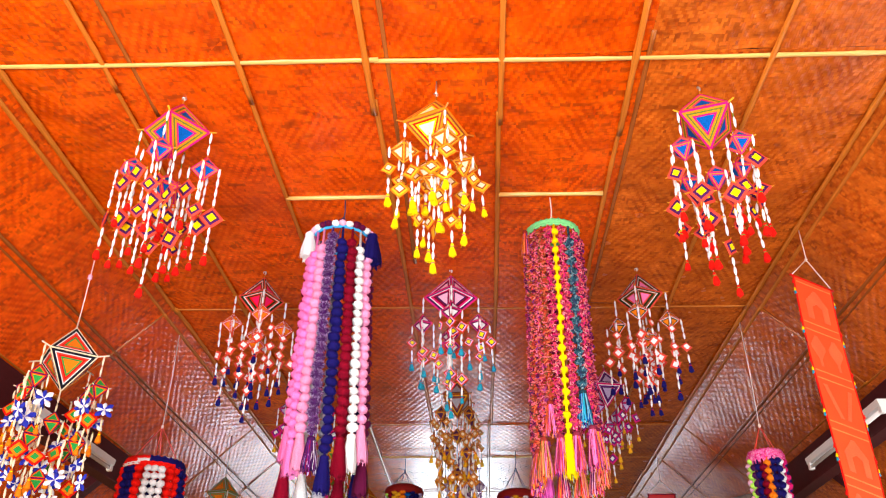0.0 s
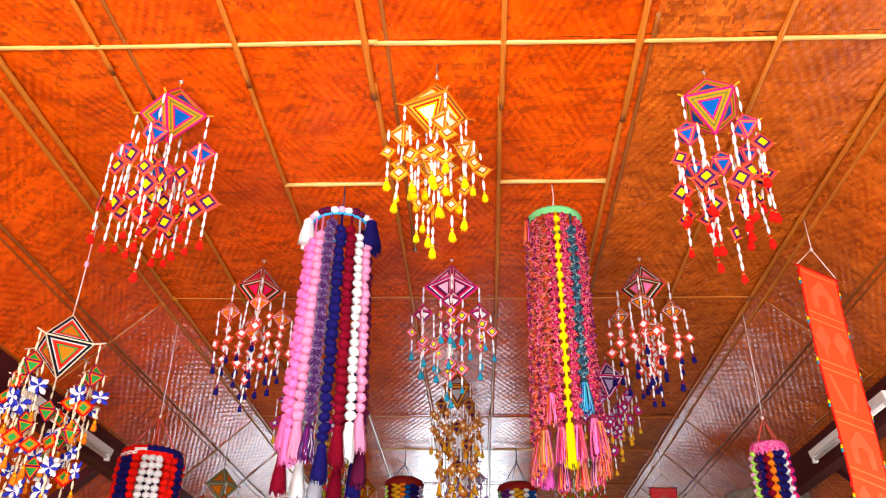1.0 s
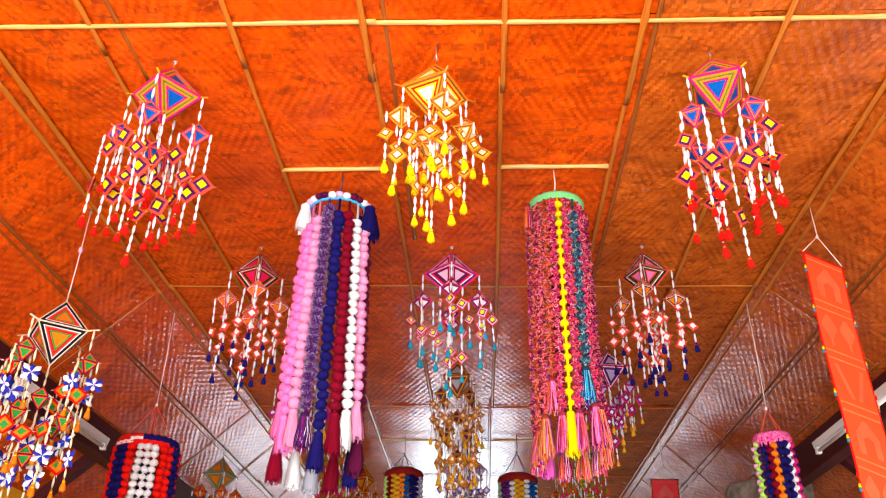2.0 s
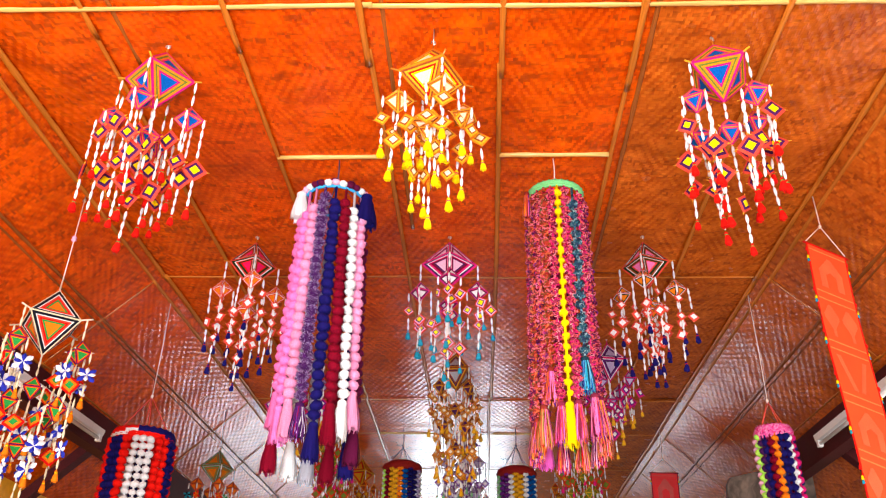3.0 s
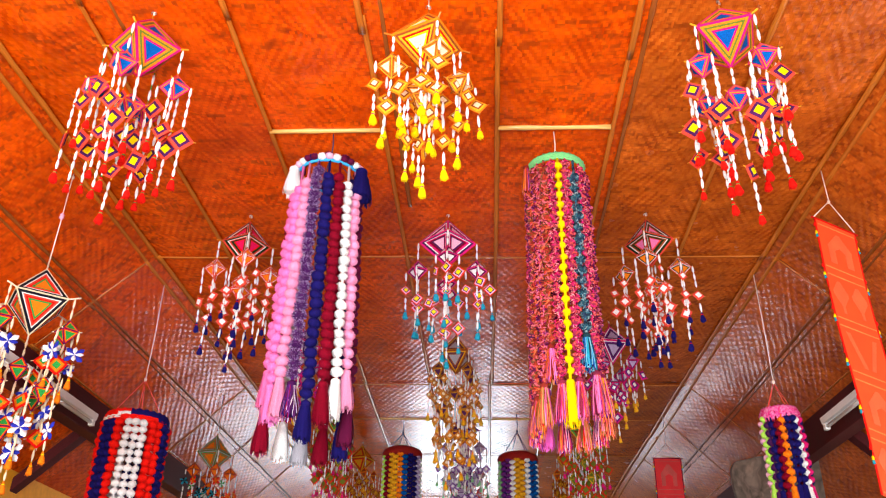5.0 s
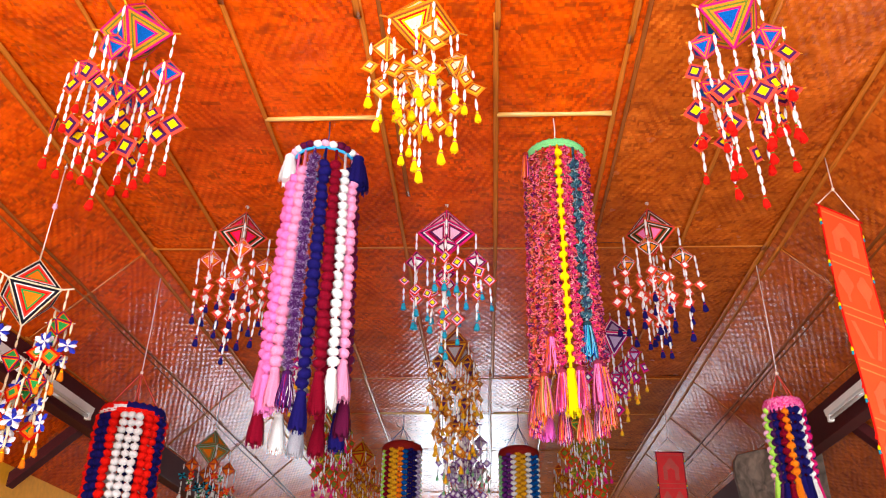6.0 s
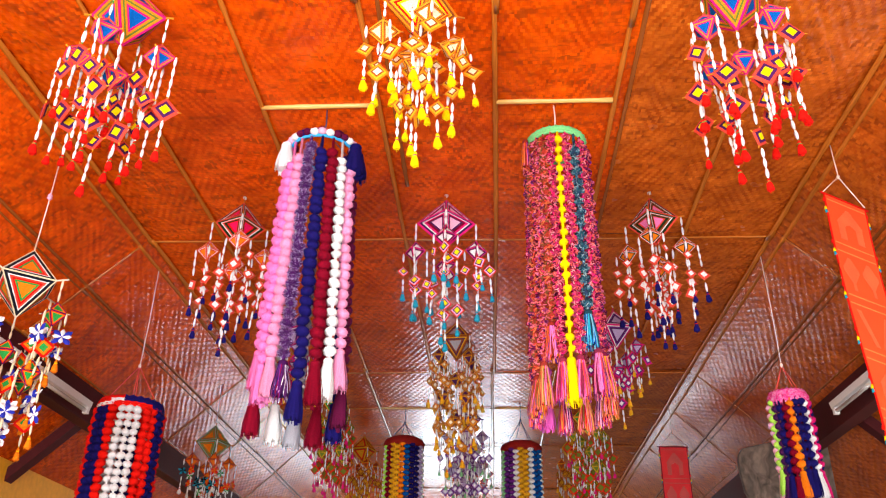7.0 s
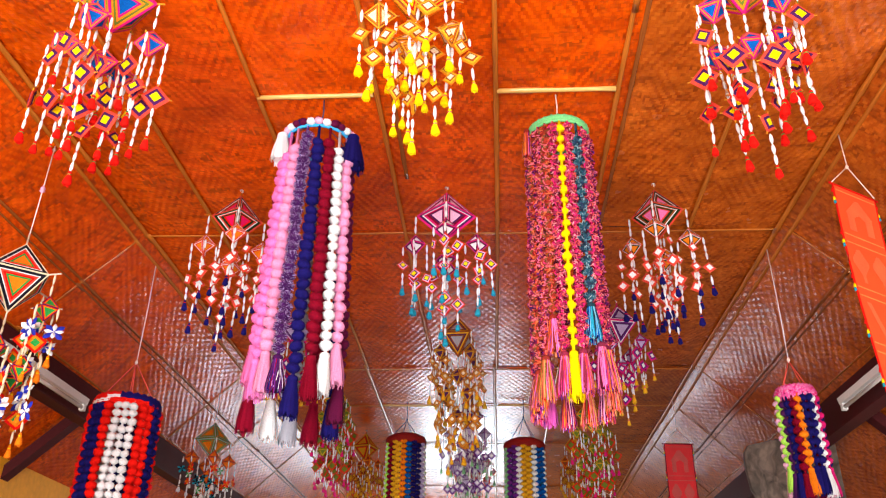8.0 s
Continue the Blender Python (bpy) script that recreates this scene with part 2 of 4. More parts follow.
def box(bm, lo, hi, mat=0, bevel=0.0):
    g = bmesh.ops.create_cube(bm, size=1.0)["verts"]
    c = [(a + b) / 2 for a, b in zip(lo, hi)]
    s = [b - a for a, b in zip(lo, hi)]
    for v in g:
        v.co = Vector((v.co.x * s[0] + c[0], v.co.y * s[1] + c[1], v.co.z * s[2] + c[2]))
    faces = {f for v in g for f in v.link_faces}
    for f in faces:
        f.material_index = mat
    if bevel:
        bmesh.ops.bevel(bm, geom=list({e for f in faces for e in f.edges}), offset=bevel, segments=2, affect="EDGES", profile=0.5)
    return faces


def sweep(bm, pts, radius, sides=6, mat=0, flat=1.0, ends=True):
    """A tube along points; radius is one number or one for each point; flat squashes it upwards."""
    rings, uvl = [], bm.loops.layers.uv.verify()
    pts = [Vector(p) for p in pts]
    rad = radius if isinstance(radius, (list, tuple)) else [radius] * len(pts)
    for k, p in enumerate(pts):
        d = (pts[min(k + 1, len(pts) - 1)] - pts[max(k - 1, 0)]).normalized()
        side = d.cross(Vector((0, 0, 1)))
        side = side.normalized() if side.length > 1e-4 else Vector((1, 0, 0))
        up = side.cross(d)
        rings.append([bm.verts.new(p + rad[k] * (math.cos(a) * side + flat * math.sin(a) * up)) for a in [2 * math.pi * i / sides for i in range(sides)]])
    dist = 0.0
    for k in range(len(rings) - 1):
        step = (pts[k + 1] - pts[k]).length
        for i in range(sides):
            f = bm.faces.new((rings[k][i], rings[k][(i + 1) % sides], rings[k + 1][(i + 1) % sides], rings[k + 1][i]))
            f.smooth, f.material_index = True, mat
            for loop, w in zip(f.loops, ((i, 0), (i + 1, 0), (i + 1, step), (i, step))):
                loop[uvl].uv = (w[0] * 0.012, dist + w[1])
        dist += step
    if ends:
        for r in (rings[0][::-1], rings[-1]):
            bm.faces.new(r).material_index = mat
    return rings


def lathe(bm, prof, sides=8, mat=0, at=(0, 0, 0), jitter=0.0, rng=random):
    """A turned form about the vertical: rows of radius and height, from the top down."""
    rings = []
    for r, z in prof:
        rings.append([bm.verts.new((at[0] + r * (1 + rng.uniform(-jitter, jitter)) * math.cos(a), at[1] + r * (1 + rng.uniform(-jitter, jitter)) * math.sin(a), at[2] + z + rng.uniform(-jitter, jitter) * 0.02)) for a in [2 * math.pi * i / sides for i in range(sides)]])
    for a, b in zip(rings, rings[1:]):
        for i in range(sides):
            f = bm.faces.new((a[i], b[i], b[(i + 1) % sides], a[(i + 1) % sides]))
            f.smooth, f.material_index = True, mat
    bm.faces.new(rings[0]).material_index = mat
    bm.faces.new(rings[-1][::-1]).material_index = mat


# ---- the hall: woven ceiling, beams, walls ----
TOP, LEFT, RIGHT = 4.15, -2.175, 1.95
FALL = math.tan(radians(43))
Y0, Y1 = -1.6, 16.0
WALL_L, WALL_R = -3.45, 3.52
SEAMS_Y = [Y0, 0.2, 2.73, 5.21, 7.80, 8.95, 10.45, 12.9, 14.4, Y1]


def ceiling_sheet(name, origin, across, columns, rows_y, label, sag=0.012, dull=9.0):
    """Woven mats between battens, each a little sagging, with a deck above them. across: way and slope of the sheet."""
    bm = bmesh.new()
    uvl = bm.loops.layers.uv.verify()
    origin, across = Vector(origin), Vector(across).normalized()
    normal = Vector((0, 1, 0)).cross(across)
    normal = normal if normal.z < 0 else -normal
    rng = random.Random(name)
    for a, b in zip(columns, columns[1:]):
        for c, d in zip(rows_y, rows_y[1:]):
            nu, nv = 6, max(4, int((d - c) / 0.12))
            off = (rng.uniform(0, 9), rng.uniform(0, 9))
            turn = rng.uniform(-0.03, 0.03)
            depth, lean = rng.uniform(0.3, 1.0) * sag, rng.uniform(-0.003, 0.003)
            grid = []
            for s in range(nv + 1):
                row = []
                for q in range(nu + 1):
                    fu, fv = q / nu, s / nv
                    w = a + (b - a) * fu
                    y = c + (d - c) * fv
                    droop = depth * math.sin(math.pi * fu) * (0.6 + 0.4 * math.sin(math.pi * fv)) + 0.007 * noise.noise(Vector((w * 4 + off[0], y * 4, 0))) + lean * (fu - 0.5)
                    row.append(bm.verts.new(origin + across * w + Vector((0, y, 0)) + normal * droop))
                grid.append(row)
            for s in range(nv):
                for q in range(nu):
                    f = bm.faces.new((grid[s][q], grid[s][q + 1], grid[s + 1][q + 1], grid[s + 1][q]))
                    f.smooth, f.material_index = True, 2 if a >= dull else 0
                    for loop in f.loops:
                        r = loop.vert.co - origin
                        pu, pv = r.dot(across), r.y
                        loop[uvl].uv = (off[0] + pu * math.cos(turn) - pv * math.sin(turn), off[1] + pu * math.sin(turn) + pv * math.cos(turn))
    # the deck that closes the roof over the mats
    lo, hi = columns[0] - 0.02, columns[-1] + 0.02
    v = [bm.verts.new(origin + across * w + Vector((0, y, 0)) - normal * h) for h in (0.03, 0.08) for w, y in ((lo, Y0), (hi, Y0), (hi, Y1), (lo, Y1))]
    for q in ((0, 1, 2, 3), (7, 6, 5, 4), (0, 4, 5, 1), (1, 5, 6, 2), (2, 6, 7, 3), (3, 7, 4, 0)):
        bm.faces.new([v[k] for k in q]).material_index = 1
    bmesh.ops.recalc_face_normals(bm, faces=[f for f in bm.faces if f.material_index == 1])
    ob = part(name, bm, [MAT, MAROONWOOD, DULLMAT])
    return tagged(ob, label, "ceiling", kind="structure")


RIBS = [-1.652, -1.043, -0.442, 0.147, 0.742, 1.358]
ceiling_sheet("ceiling", (0, 0, TOP), (1, 0, 0), [LEFT, *RIBS[:4], 0.80, 1.358, RIGHT], SEAMS_Y, "orange varnished woven bamboo mats between battens", dull=0.8)
SLOPE_Y = [Y0, 0.2, 2.73, 5.22, 7.82, 8.95, 10.45, 12.9, 14.4, Y1]
run = lambda dx: dx / math.cos(radians(43))
ceiling_sheet("ceiling", (LEFT, 0, TOP), (-1, 0, -FALL), [0, run(0.345), run(0.70), run(1.0), run(3.45 + LEFT)], SLOPE_Y, "sloping woven bamboo mats above the eaves beam", 0.008)
ceiling_sheet("ceiling", (RIGHT, 0, TOP), (1, 0, -FALL), [0, run(0.335), run(0.64), run(1.05), run(3.52 - RIGHT)], SLOPE_Y, "sloping woven bamboo mats above the eaves beam", 0.008, 0.0)


def batten(pts, wide, mat, label, flat=0.45, nodes=True, seed=0):
    """A split bamboo strip with swollen nodes, not quite straight."""
    rng = random.Random(seed)
    a, b = Vector(pts[0]), Vector(pts[-1])
    length = (b - a).length
    count = max(6, int(length / 0.07))
    side = (b - a).normalized().cross(Vector((0, 0, 1))).normalized()
    path, rad, nextnode, ph = [], [], rng.uniform(0.1, 0.4), rng.uniform(0, 6)
    for k in range(count + 1):
        d = length * k / count
        r = wide / 2 * (1 + 0.08 * math.sin(d * 1.7 + ph))
        if nodes and d > nextnode:
            r, nextnode = r * 1.22, d + rng.uniform(0.28, 0.42)
        path.append(a.lerp(b, k / count) + side * 0.006 * math.sin(d * 1.1 + ph) + Vector((0, 0, 0.003 * math.sin(d * 2.3 + ph))))
        rad.append(r)
    bm = bmesh.new()
    sweep(bm, path, rad, 8, flat=flat)
    return tagged(part("trim", bm, mat), label, "batten", "ceiling battens", "structure")


LONG = "split bamboo batten nailed along the woven ceiling"
for k, x in enumerate(RIBS):
    nudge = 0.012 * math.sin(k * 2.1)
    batten([(x, Y0, TOP - 0.018), (x + nudge, 2.9 + 0.1 * k, TOP - 0.02)], 0.028, BATTEN, LONG, seed=k)
    batten([(x + nudge, 2.8 + 0.1 * k, TOP - 0.014), (x - nudge, 7.8, TOP - 0.018)], 0.025, BATTEN, LONG, seed=k + 20)
    batten([(x - nudge - 0.02, 7.7, TOP - 0.02), (x - 0.04, Y1, TOP - 0.02)], 0.026, BATTEN, LONG, seed=k + 40)
# thin dark strips stand in for mat seams and the shadow along them
for k, (x, ya, yb) in enumerate([(-1.545, Y0, 3.1), (-0.375, Y0, 4.6), (0.80, 2.6, 5.2)]):
    batten([(x, ya, TOP - 0.006), (x + 0.01, yb, TOP - 0.006)], 0.022, SEAM, "dark strip laid for a mat seam and its shadow", 0.3, seed=k + 60)
for k, (y, wide) in enumerate([(0.2, 0.026), (2.73, 0.026), (5.235, 0.018), (7.83, 0.018), (8.95, 0.016), (10.45, 0.016), (12.9, 0.016)]):
    batten([(LEFT, y - 0.02, TOP - 0.014), (-0.4, y, TOP - 0.014)], wide, STICK if k < 2 else BATTEN, "thin pale bamboo batten across the ceiling", 0.6, seed=k + 70)
    batten([(-0.42, y + 0.01, TOP - 0.014), (RIGHT, y + 0.03, TOP - 0.014)], wide, STICK if k < 2 else BATTEN, "thin pale bamboo batten across the ceiling", 0.6, seed=k + 80)
for k, (xa, xb) in enumerate([(-1.045, -0.46), (0.155, 0.735)]):
    batten([(xa, 3.825, TOP - 0.016), (xb, 3.83, TOP - 0.016)], 0.024, STICK, "short pale bamboo rod that carries a garland", 0.9, seed=k + 90)
    batten([(xa, 8.85, TOP - 0.04), (xb, 8.85, TOP - 0.04)], 0.024, STICK, "short pale bamboo rod that carries a garland", 0.9, seed=k + 95)
for sgn, edge, mid, low in ((-1, LEFT, 0.345, 0.70), (1, RIGHT, 0.335, 0.64)):
    for dx, mat, wide in ((-0.03, BATTEN, 0.034), (0.04, BATTEN, 0.03), (mid, SEAM, 0.028), (mid + 0.03, SEAM, 0.016), (low - 0.01, BATTEN, 0.018)):
        drop = max(dx, 0) * FALL
        for ya, yb in ((Y0, 1.1), (1.0, 5.3), (5.2, 9.6), (9.5, Y1)):
            batten([(edge + sgn * dx, ya, TOP - drop - 0.016), (edge + sgn * (dx + 0.008), yb, TOP - drop - 0.016)], wide, mat, "bamboo edge batten where the ceiling turns down", seed=int(ya * 10 + dx * 100) + sgn)
    for k, y in enumerate(SLOPE_Y[1:-1]):
        batten([(edge + sgn * 0.05, y, TOP - 0.05 * FALL - 0.012), (edge + sgn * low, y + 0.02, TOP - low * FALL - 0.012)], 0.014, BATTEN, "thin bamboo strip down the sloping mats", 0.5, seed=k + 120)

# eaves beams, rafters
for name, x, s in (("beam_west", -2.93, -1), ("beam_east", 2.64, 1)):
    bm = bmesh.new()
    box(bm, (x - 0.06, Y0, 3.215), (x + 0.06, Y1, 3.475), bevel=0.006)
    tagged(part(name, bm, MAROONWOOD), "dark maroon painted eaves beam under the slope", "beam", kind="structure")
    edge = LEFT if s < 0 else RIGHT
    wall = WALL_L if s < 0 else WALL_R
    for y in (0.3, 3.3, 6.45, 9.6, 12.7):
        bm = bmesh.new()
        za, zb = TOP - abs(x + s * 0.07 - edge) * FALL - 0.1, TOP - abs(wall - edge) * FALL - 0.1
        v = [bm.verts.new((xx, yy, zz + h)) for h in (-0.05, 0.05) for xx, zz, yy in ((x + s * 0.07, za, y - 0.05), (wall, zb, y - 0.05), (wall, zb, y + 0.05), (x + s * 0.07, za, y + 0.05))]
        for q in ((0, 1, 2, 3), (7, 6, 5, 4), (0, 4, 5, 1), (1, 5, 6, 2), (2, 6, 7, 3), (3, 7, 4, 0)):
            bm.faces.new([v[i] for i in q])
        bmesh.ops.recalc_face_normals(bm, faces=bm.faces)
        tagged(part("rafter", bm, MAROONWOOD), "dark maroon painted rafter", "rafter", "rafters", "structure")

# floor, walls with their openings, ground
bm = bmesh.new()
box(bm, (WALL_L - 0.2, Y0 - 0.2, -0.15), (WALL_R + 0.2, Y1 + 0.2, 0.0))
tagged(part("floor", bm, CONCRETE), "dark brown polished floor", "floor", kind="structure")
bm = bmesh.new()
box(bm, (-400, -400, -0.4), (400, 400, -0.16))
tagged(part("ground", bm, GRASS), "dry earth and grass round the hall", "ground", kind="structure")
for name, x, s in (("wall_west", WALL_L, -1), ("wall_east", WALL_R, 1)):
    edge = LEFT if s < 0 else RIGHT
    ztop = TOP - abs(x - edge) * FALL
    bm = bmesh.new()
    a, b = sorted((x, x + s * 0.15))
    box(bm, (a, Y0, 0), (b, Y1, 0.9))
    box(bm, (a, Y0, 2.3), (b, Y1, ztop + 0.1))
    for y in (Y0, 3.2, 6.35, 9.5, 12.6, Y1 - 0.4):
        box(bm, (a, y, 0.9), (b, y + 0.4, 2.3))
    tagged(part(name, bm, [YELLOWPAINT if s < 0 else PLASTER]), "painted wall with wide open bays", "wall", kind="structure")
for name, y, mid, half, high in (("wall_south", Y0, -0.6, 2.3, 2.9), ("wall_north", Y1, -0.4, 1.0, 3.5)):
    bm = bmesh.new()
    s = -0.15 if y < 0 else 0.15
    a, b = sorted((y, y + s))
    box(bm, (WALL_L, a, 0), (mid - half, b, 4.3))
    box(bm, (mid + half, a, 0), (WALL_R, b, 4.3))
    box(bm, (mid - half, a, high), (mid + half, b, 4.3))
    tagged(part(name, bm, PLASTER), "plastered end wall with a wide doorway", "wall", kind="structure")


# ---- lamps that are switched off ----
def tube_lamp(x, ya, yb, z, s):
    t = empty("fluorescent_lamp", x, (ya + yb) / 2, z)
    tagged(t, "white enamelled fluorescent batten lamp, switched off, on the beam", "lamp", "batten lamps")
    h = (yb - ya) / 2
    bm = bmesh.new()
    v = [(-0.03, 0.03), (0.03, 0.03), (0.022, -0.012), (-0.022, -0.012)]
    ring = [[bm.verts.new((px, y, pz)) for px, pz in v] for y in (-h, h)]
    for i in range(4):
        bm.faces.new((ring[0][i], ring[0][(i + 1) % 4], ring[1][(i + 1) % 4], ring[1][i]))
    bm.faces.new(ring[0]), bm.faces.new(ring[1])
    bmesh.ops.recalc_face_normals(bm, faces=bm.faces)
    part("housing", bm, LAMPWHITE, t)
    bm = bmesh.new()
    sweep(bm, [(0, -h + 0.03, -0.034), (0, h - 0.03, -0.034)], 0.014, 10)
    part("tube", bm, TUBEGLASS, t)
    for y in (-h + 0.018, h - 0.018):
        bm = bmesh.new()
        box(bm, (-0.018, y - 0.018, -0.055), (0.018, y + 0.018, -0.01), bevel=0.003)
        part("lamp_holder", bm, LAMPWHITE, t)
    for y in (-h * 0.6, h * 0.6):
        bm = bmesh.new()
        box(bm, (min(0.0, s * 0.19), y - 0.015, 0.028), (max(0.0, s * 0.19), y + 0.015, 0.04))
        part("bracket", bm, MAROONWOOD, t)


tube_lamp(-2.70, 4.66, 5.93, 3.22, -1)
tube_lamp(2.455, 4.84, 6.12, 3.265, 1)


# ---- hanging mobiles of wound yarn ----
def roof_at(x):
    """Height of the mats over a place."""
    return TOP - FALL * max(0.0, LEFT - x, x - RIGHT)


def stripes(colours):
    return [yarn(c) for c in colours]


def wound_octahedron(r, colours, stick, reach=1.1, wide=0.97, lean=0.0):
    """Six-pointed wound eye: eight faces of nested yarn bands on three crossed sticks."""
    bm = bmesh.new()
    tips = [Vector(p) * r * wide for p in ((1, 0, 0), (0, 1, 0), (-1, 0, 0), (0, -1, 0))]
    n = len(colours)
    share = [3.3 if k == n - 1 else 1.5 if c in (BLACK, DARK) else 0.6 if c in (WHITE, CREAM) else 1.0 for k, c in enumerate(colours)]
    start = [sum(share[:k]) / sum(share) for k in range(n + 1)]
    for i in range(4):
        for apex in (Vector((0, 0, r)), Vector((0, 0, -r))):
            tri3 = [tips[i], tips[(i + 1) % 4], apex]
            if apex.z < 0:
                tri3 = tri3[::-1]
            g = (sum(tri3, Vector()) / 3).lerp(tips[1] if i < 2 else tips[3], lean)
            loops = []
            for k in range(n):
                for e in (0.0, 0.8):
                    f = start[k] + (start[k + 1] - start[k]) * e
                    sc = 1 - f
                    loops.append([bm.verts.new((g + (p - g) * sc) * (1 - 0.10 * f + (0.012 if e else 0))) for p in tri3])
            for k in range(len(loops) - 1):
                for q in range(3):
                    f = bm.faces.new((loops[k][q], loops[k][(q + 1) % 3], loops[k + 1][(q + 1) % 3], loops[k + 1][q]))
                    f.material_index = k // 2
            bm.faces.new(loops[-1]).material_index = n - 1
    bmesh.ops.remove_doubles(bm, verts=bm.verts, dist=0.0004)
    over = r * reach
    for d in (Vector((1, 0, 0)), Vector((0, 1, 0)), Vector((0, 0, 1))):
        sweep(bm, [-d * over, d * over], 0.0045 if r > 0.1 else 0.003, 5, mat=n)
    return mesh_of("wound_eye", bm, [*stripes(colours), stick])


def wound_diamond(r, colours, stick):
    """Flat four-pointed wound eye that hangs by a corner."""
    bm = bmesh.new()
    n = len(colours)
    for s in (1, -1):
        loops = []
        for k in range(n):
            for e in ((0.0, 0.85) if k < n - 1 else (0.0,)):
                sc = r * (1 - (0.44 if n == 2 else 0.6) * (k + e) / (n - 1))
                lift = 0.012 * (1 - sc / r) + (0.001 if k or e else 0)
                loops.append([bm.verts.new((sc * a, s * lift, sc * b)) for a, b in ((1, 0), (0, 1), (-1, 0), (0, -1))])
        for k in range(len(loops) - 1):
            for q in range(4):
                f = bm.faces.new((loops[k][q], loops[k][(q + 1) % 4], loops[k + 1][(q + 1) % 4], loops[k + 1][q]))
                f.material_index = k // 2
        bm.faces.new(loops[-1]).material_index = n - 1
    bmesh.ops.remove_doubles(bm, verts=bm.verts, dist=0.0004)
    for d in (Vector((1, 0, 0)), Vector((0, 0, 1))):
        sweep(bm, [-d * r * 1.12, d * r * 1.12], 0.0025, 4, mat=n)
    bmesh.ops.recalc_face_normals(bm, faces=bm.faces)
    return mesh_of("wound_diamond", bm, [*stripes(colours), stick])


def pinwheel(r, a, b):
    """Star of yarn loops in two colours."""
    bm = bmesh.new()
    for k in range(8):
        w = 2 * math.pi * k / 8
        c, s = math.cos(w), math.sin(w)
        long = r if k % 2 else r * 0.76
        y = 0.004 if k % 2 else -0.004
        outline = [(0.0, 0.0), (0.45, 0.22), (0.75, 0.25), (1.0, 0.05), (1.0, -0.05), (0.75, -0.25), (0.45, -0.22)]
        for side in (1, -1):
            ring = [bm.verts.new(((p * c - q * s) * long, y * p, (p * s + q * c) * long)) for p, q in outline]
            mid = bm.verts.new((0.6 * long * c, y + side * 0.010, 0.6 * long * s))
            for i in range(7):
                f = bm.faces.new((ring[i], ring[(i + 1) % 7], mid))
                f.material_index = k % 2
    bmesh.ops.remove_doubles(bm, verts=bm.verts, dist=0.0004)
    bmesh.ops.recalc_face_normals(bm, faces=bm.faces)
    return mesh_of("pinwheel", bm, [yarn(a), yarn(b)])


def bead_string(length, beads, string, bead, size=0.0066):
    """A thread downwards from the origin with long twisted beads on it."""
    bm = bmesh.new()
    sweep(bm, [(0, 0, 0), (0, 0, -length)], 0.0022, 4, mat=0)
    for k in range(beads):
        z = -length * (k + 0.5) / beads
        h = min(0.030, length / beads * 0.5)
        lathe(bm, [(size * 0.3, h), (size * 0.75, h * 0.62), (size, h * 0.1), (size * 0.85, -h * 0.45), (size * 0.3, -h * 0.96)], 6, 1, (0, 0, z))
    return mesh_of("strand", bm, [string, bead])


def small_tassel(size, col, tie, seed):
    rng = random.Random(seed)
    bm = bmesh.new()
    lathe(bm, [(0.0025, 0.0), (0.006, -0.004), (0.008, -0.012), (0.006, -0.016), (0.012, -0.028), (0.0155, -0.045), (0.0165, -0.055), (0.010, -0.060)], 9, 0, jitter=0.12, rng=rng)
    lathe(bm, [(0.0075, -0.0135), (0.0078, -0.018)], 8, 1)
    for k in range(14):
        a = rng.uniform(0, 6.283)
        r = rng.uniform(0.006, 0.016)
        p = Vector((math.cos(a) * r, math.sin(a) * r, -0.050))
        q = p + Vector((math.cos(a) * 0.002, math.sin(a) * 0.002, -rng.uniform(0.008, 0.018)))
        t = Vector((-math.sin(a), math.cos(a), 0)) * 0.0022
        bm.faces.new([bm.verts.new(p - t), bm.verts.new(p + t), bm.verts.new(q)])
    for v in bm.verts:
        v.co *= size
    return mesh_of("tassel", bm, [yarn(col), yarn(tie)])


def scheme(big, small, flat, tassel, string, bead=WHITE, frame_stick=None, pins=None, flat_r=0.047, over=1.1, tuft=1.0, wide=0.94, lean=0.0, double=False):
    stick = yarn(frame_stick) if frame_stick else BATTEN
    d = {"big": wound_octahedron(0.165 * over / 1.1, big, stick, over, wide, lean), "small": wound_octahedron(0.068, small, stick), "string": yarn(string), "bead": yarn(bead), "strands": {}, "double": double}
    d["flats"] = [wound_diamond(flat_r, flat, stick), wound_diamond(flat_r * 0.8, flat, stick)]
    if pins:
        d["flats"] = [pinwheel(flat_r * 1.2, *p) for p in pins] + [wound_diamond(flat_r * 1.15, flat, stick)]
    d["tassels"] = [small_tassel(s, tassel, string, s) for s in (0.82 * tuft, 1.0 * tuft)]
    return d


def strand_mesh(d, length, beads):
    key = (round(length, 2), beads)
    if key not in d["strands"]:
        d["strands"][key] = bead_string(key[0], beads, d["string"], d["bead"])
    return d["strands"][key]


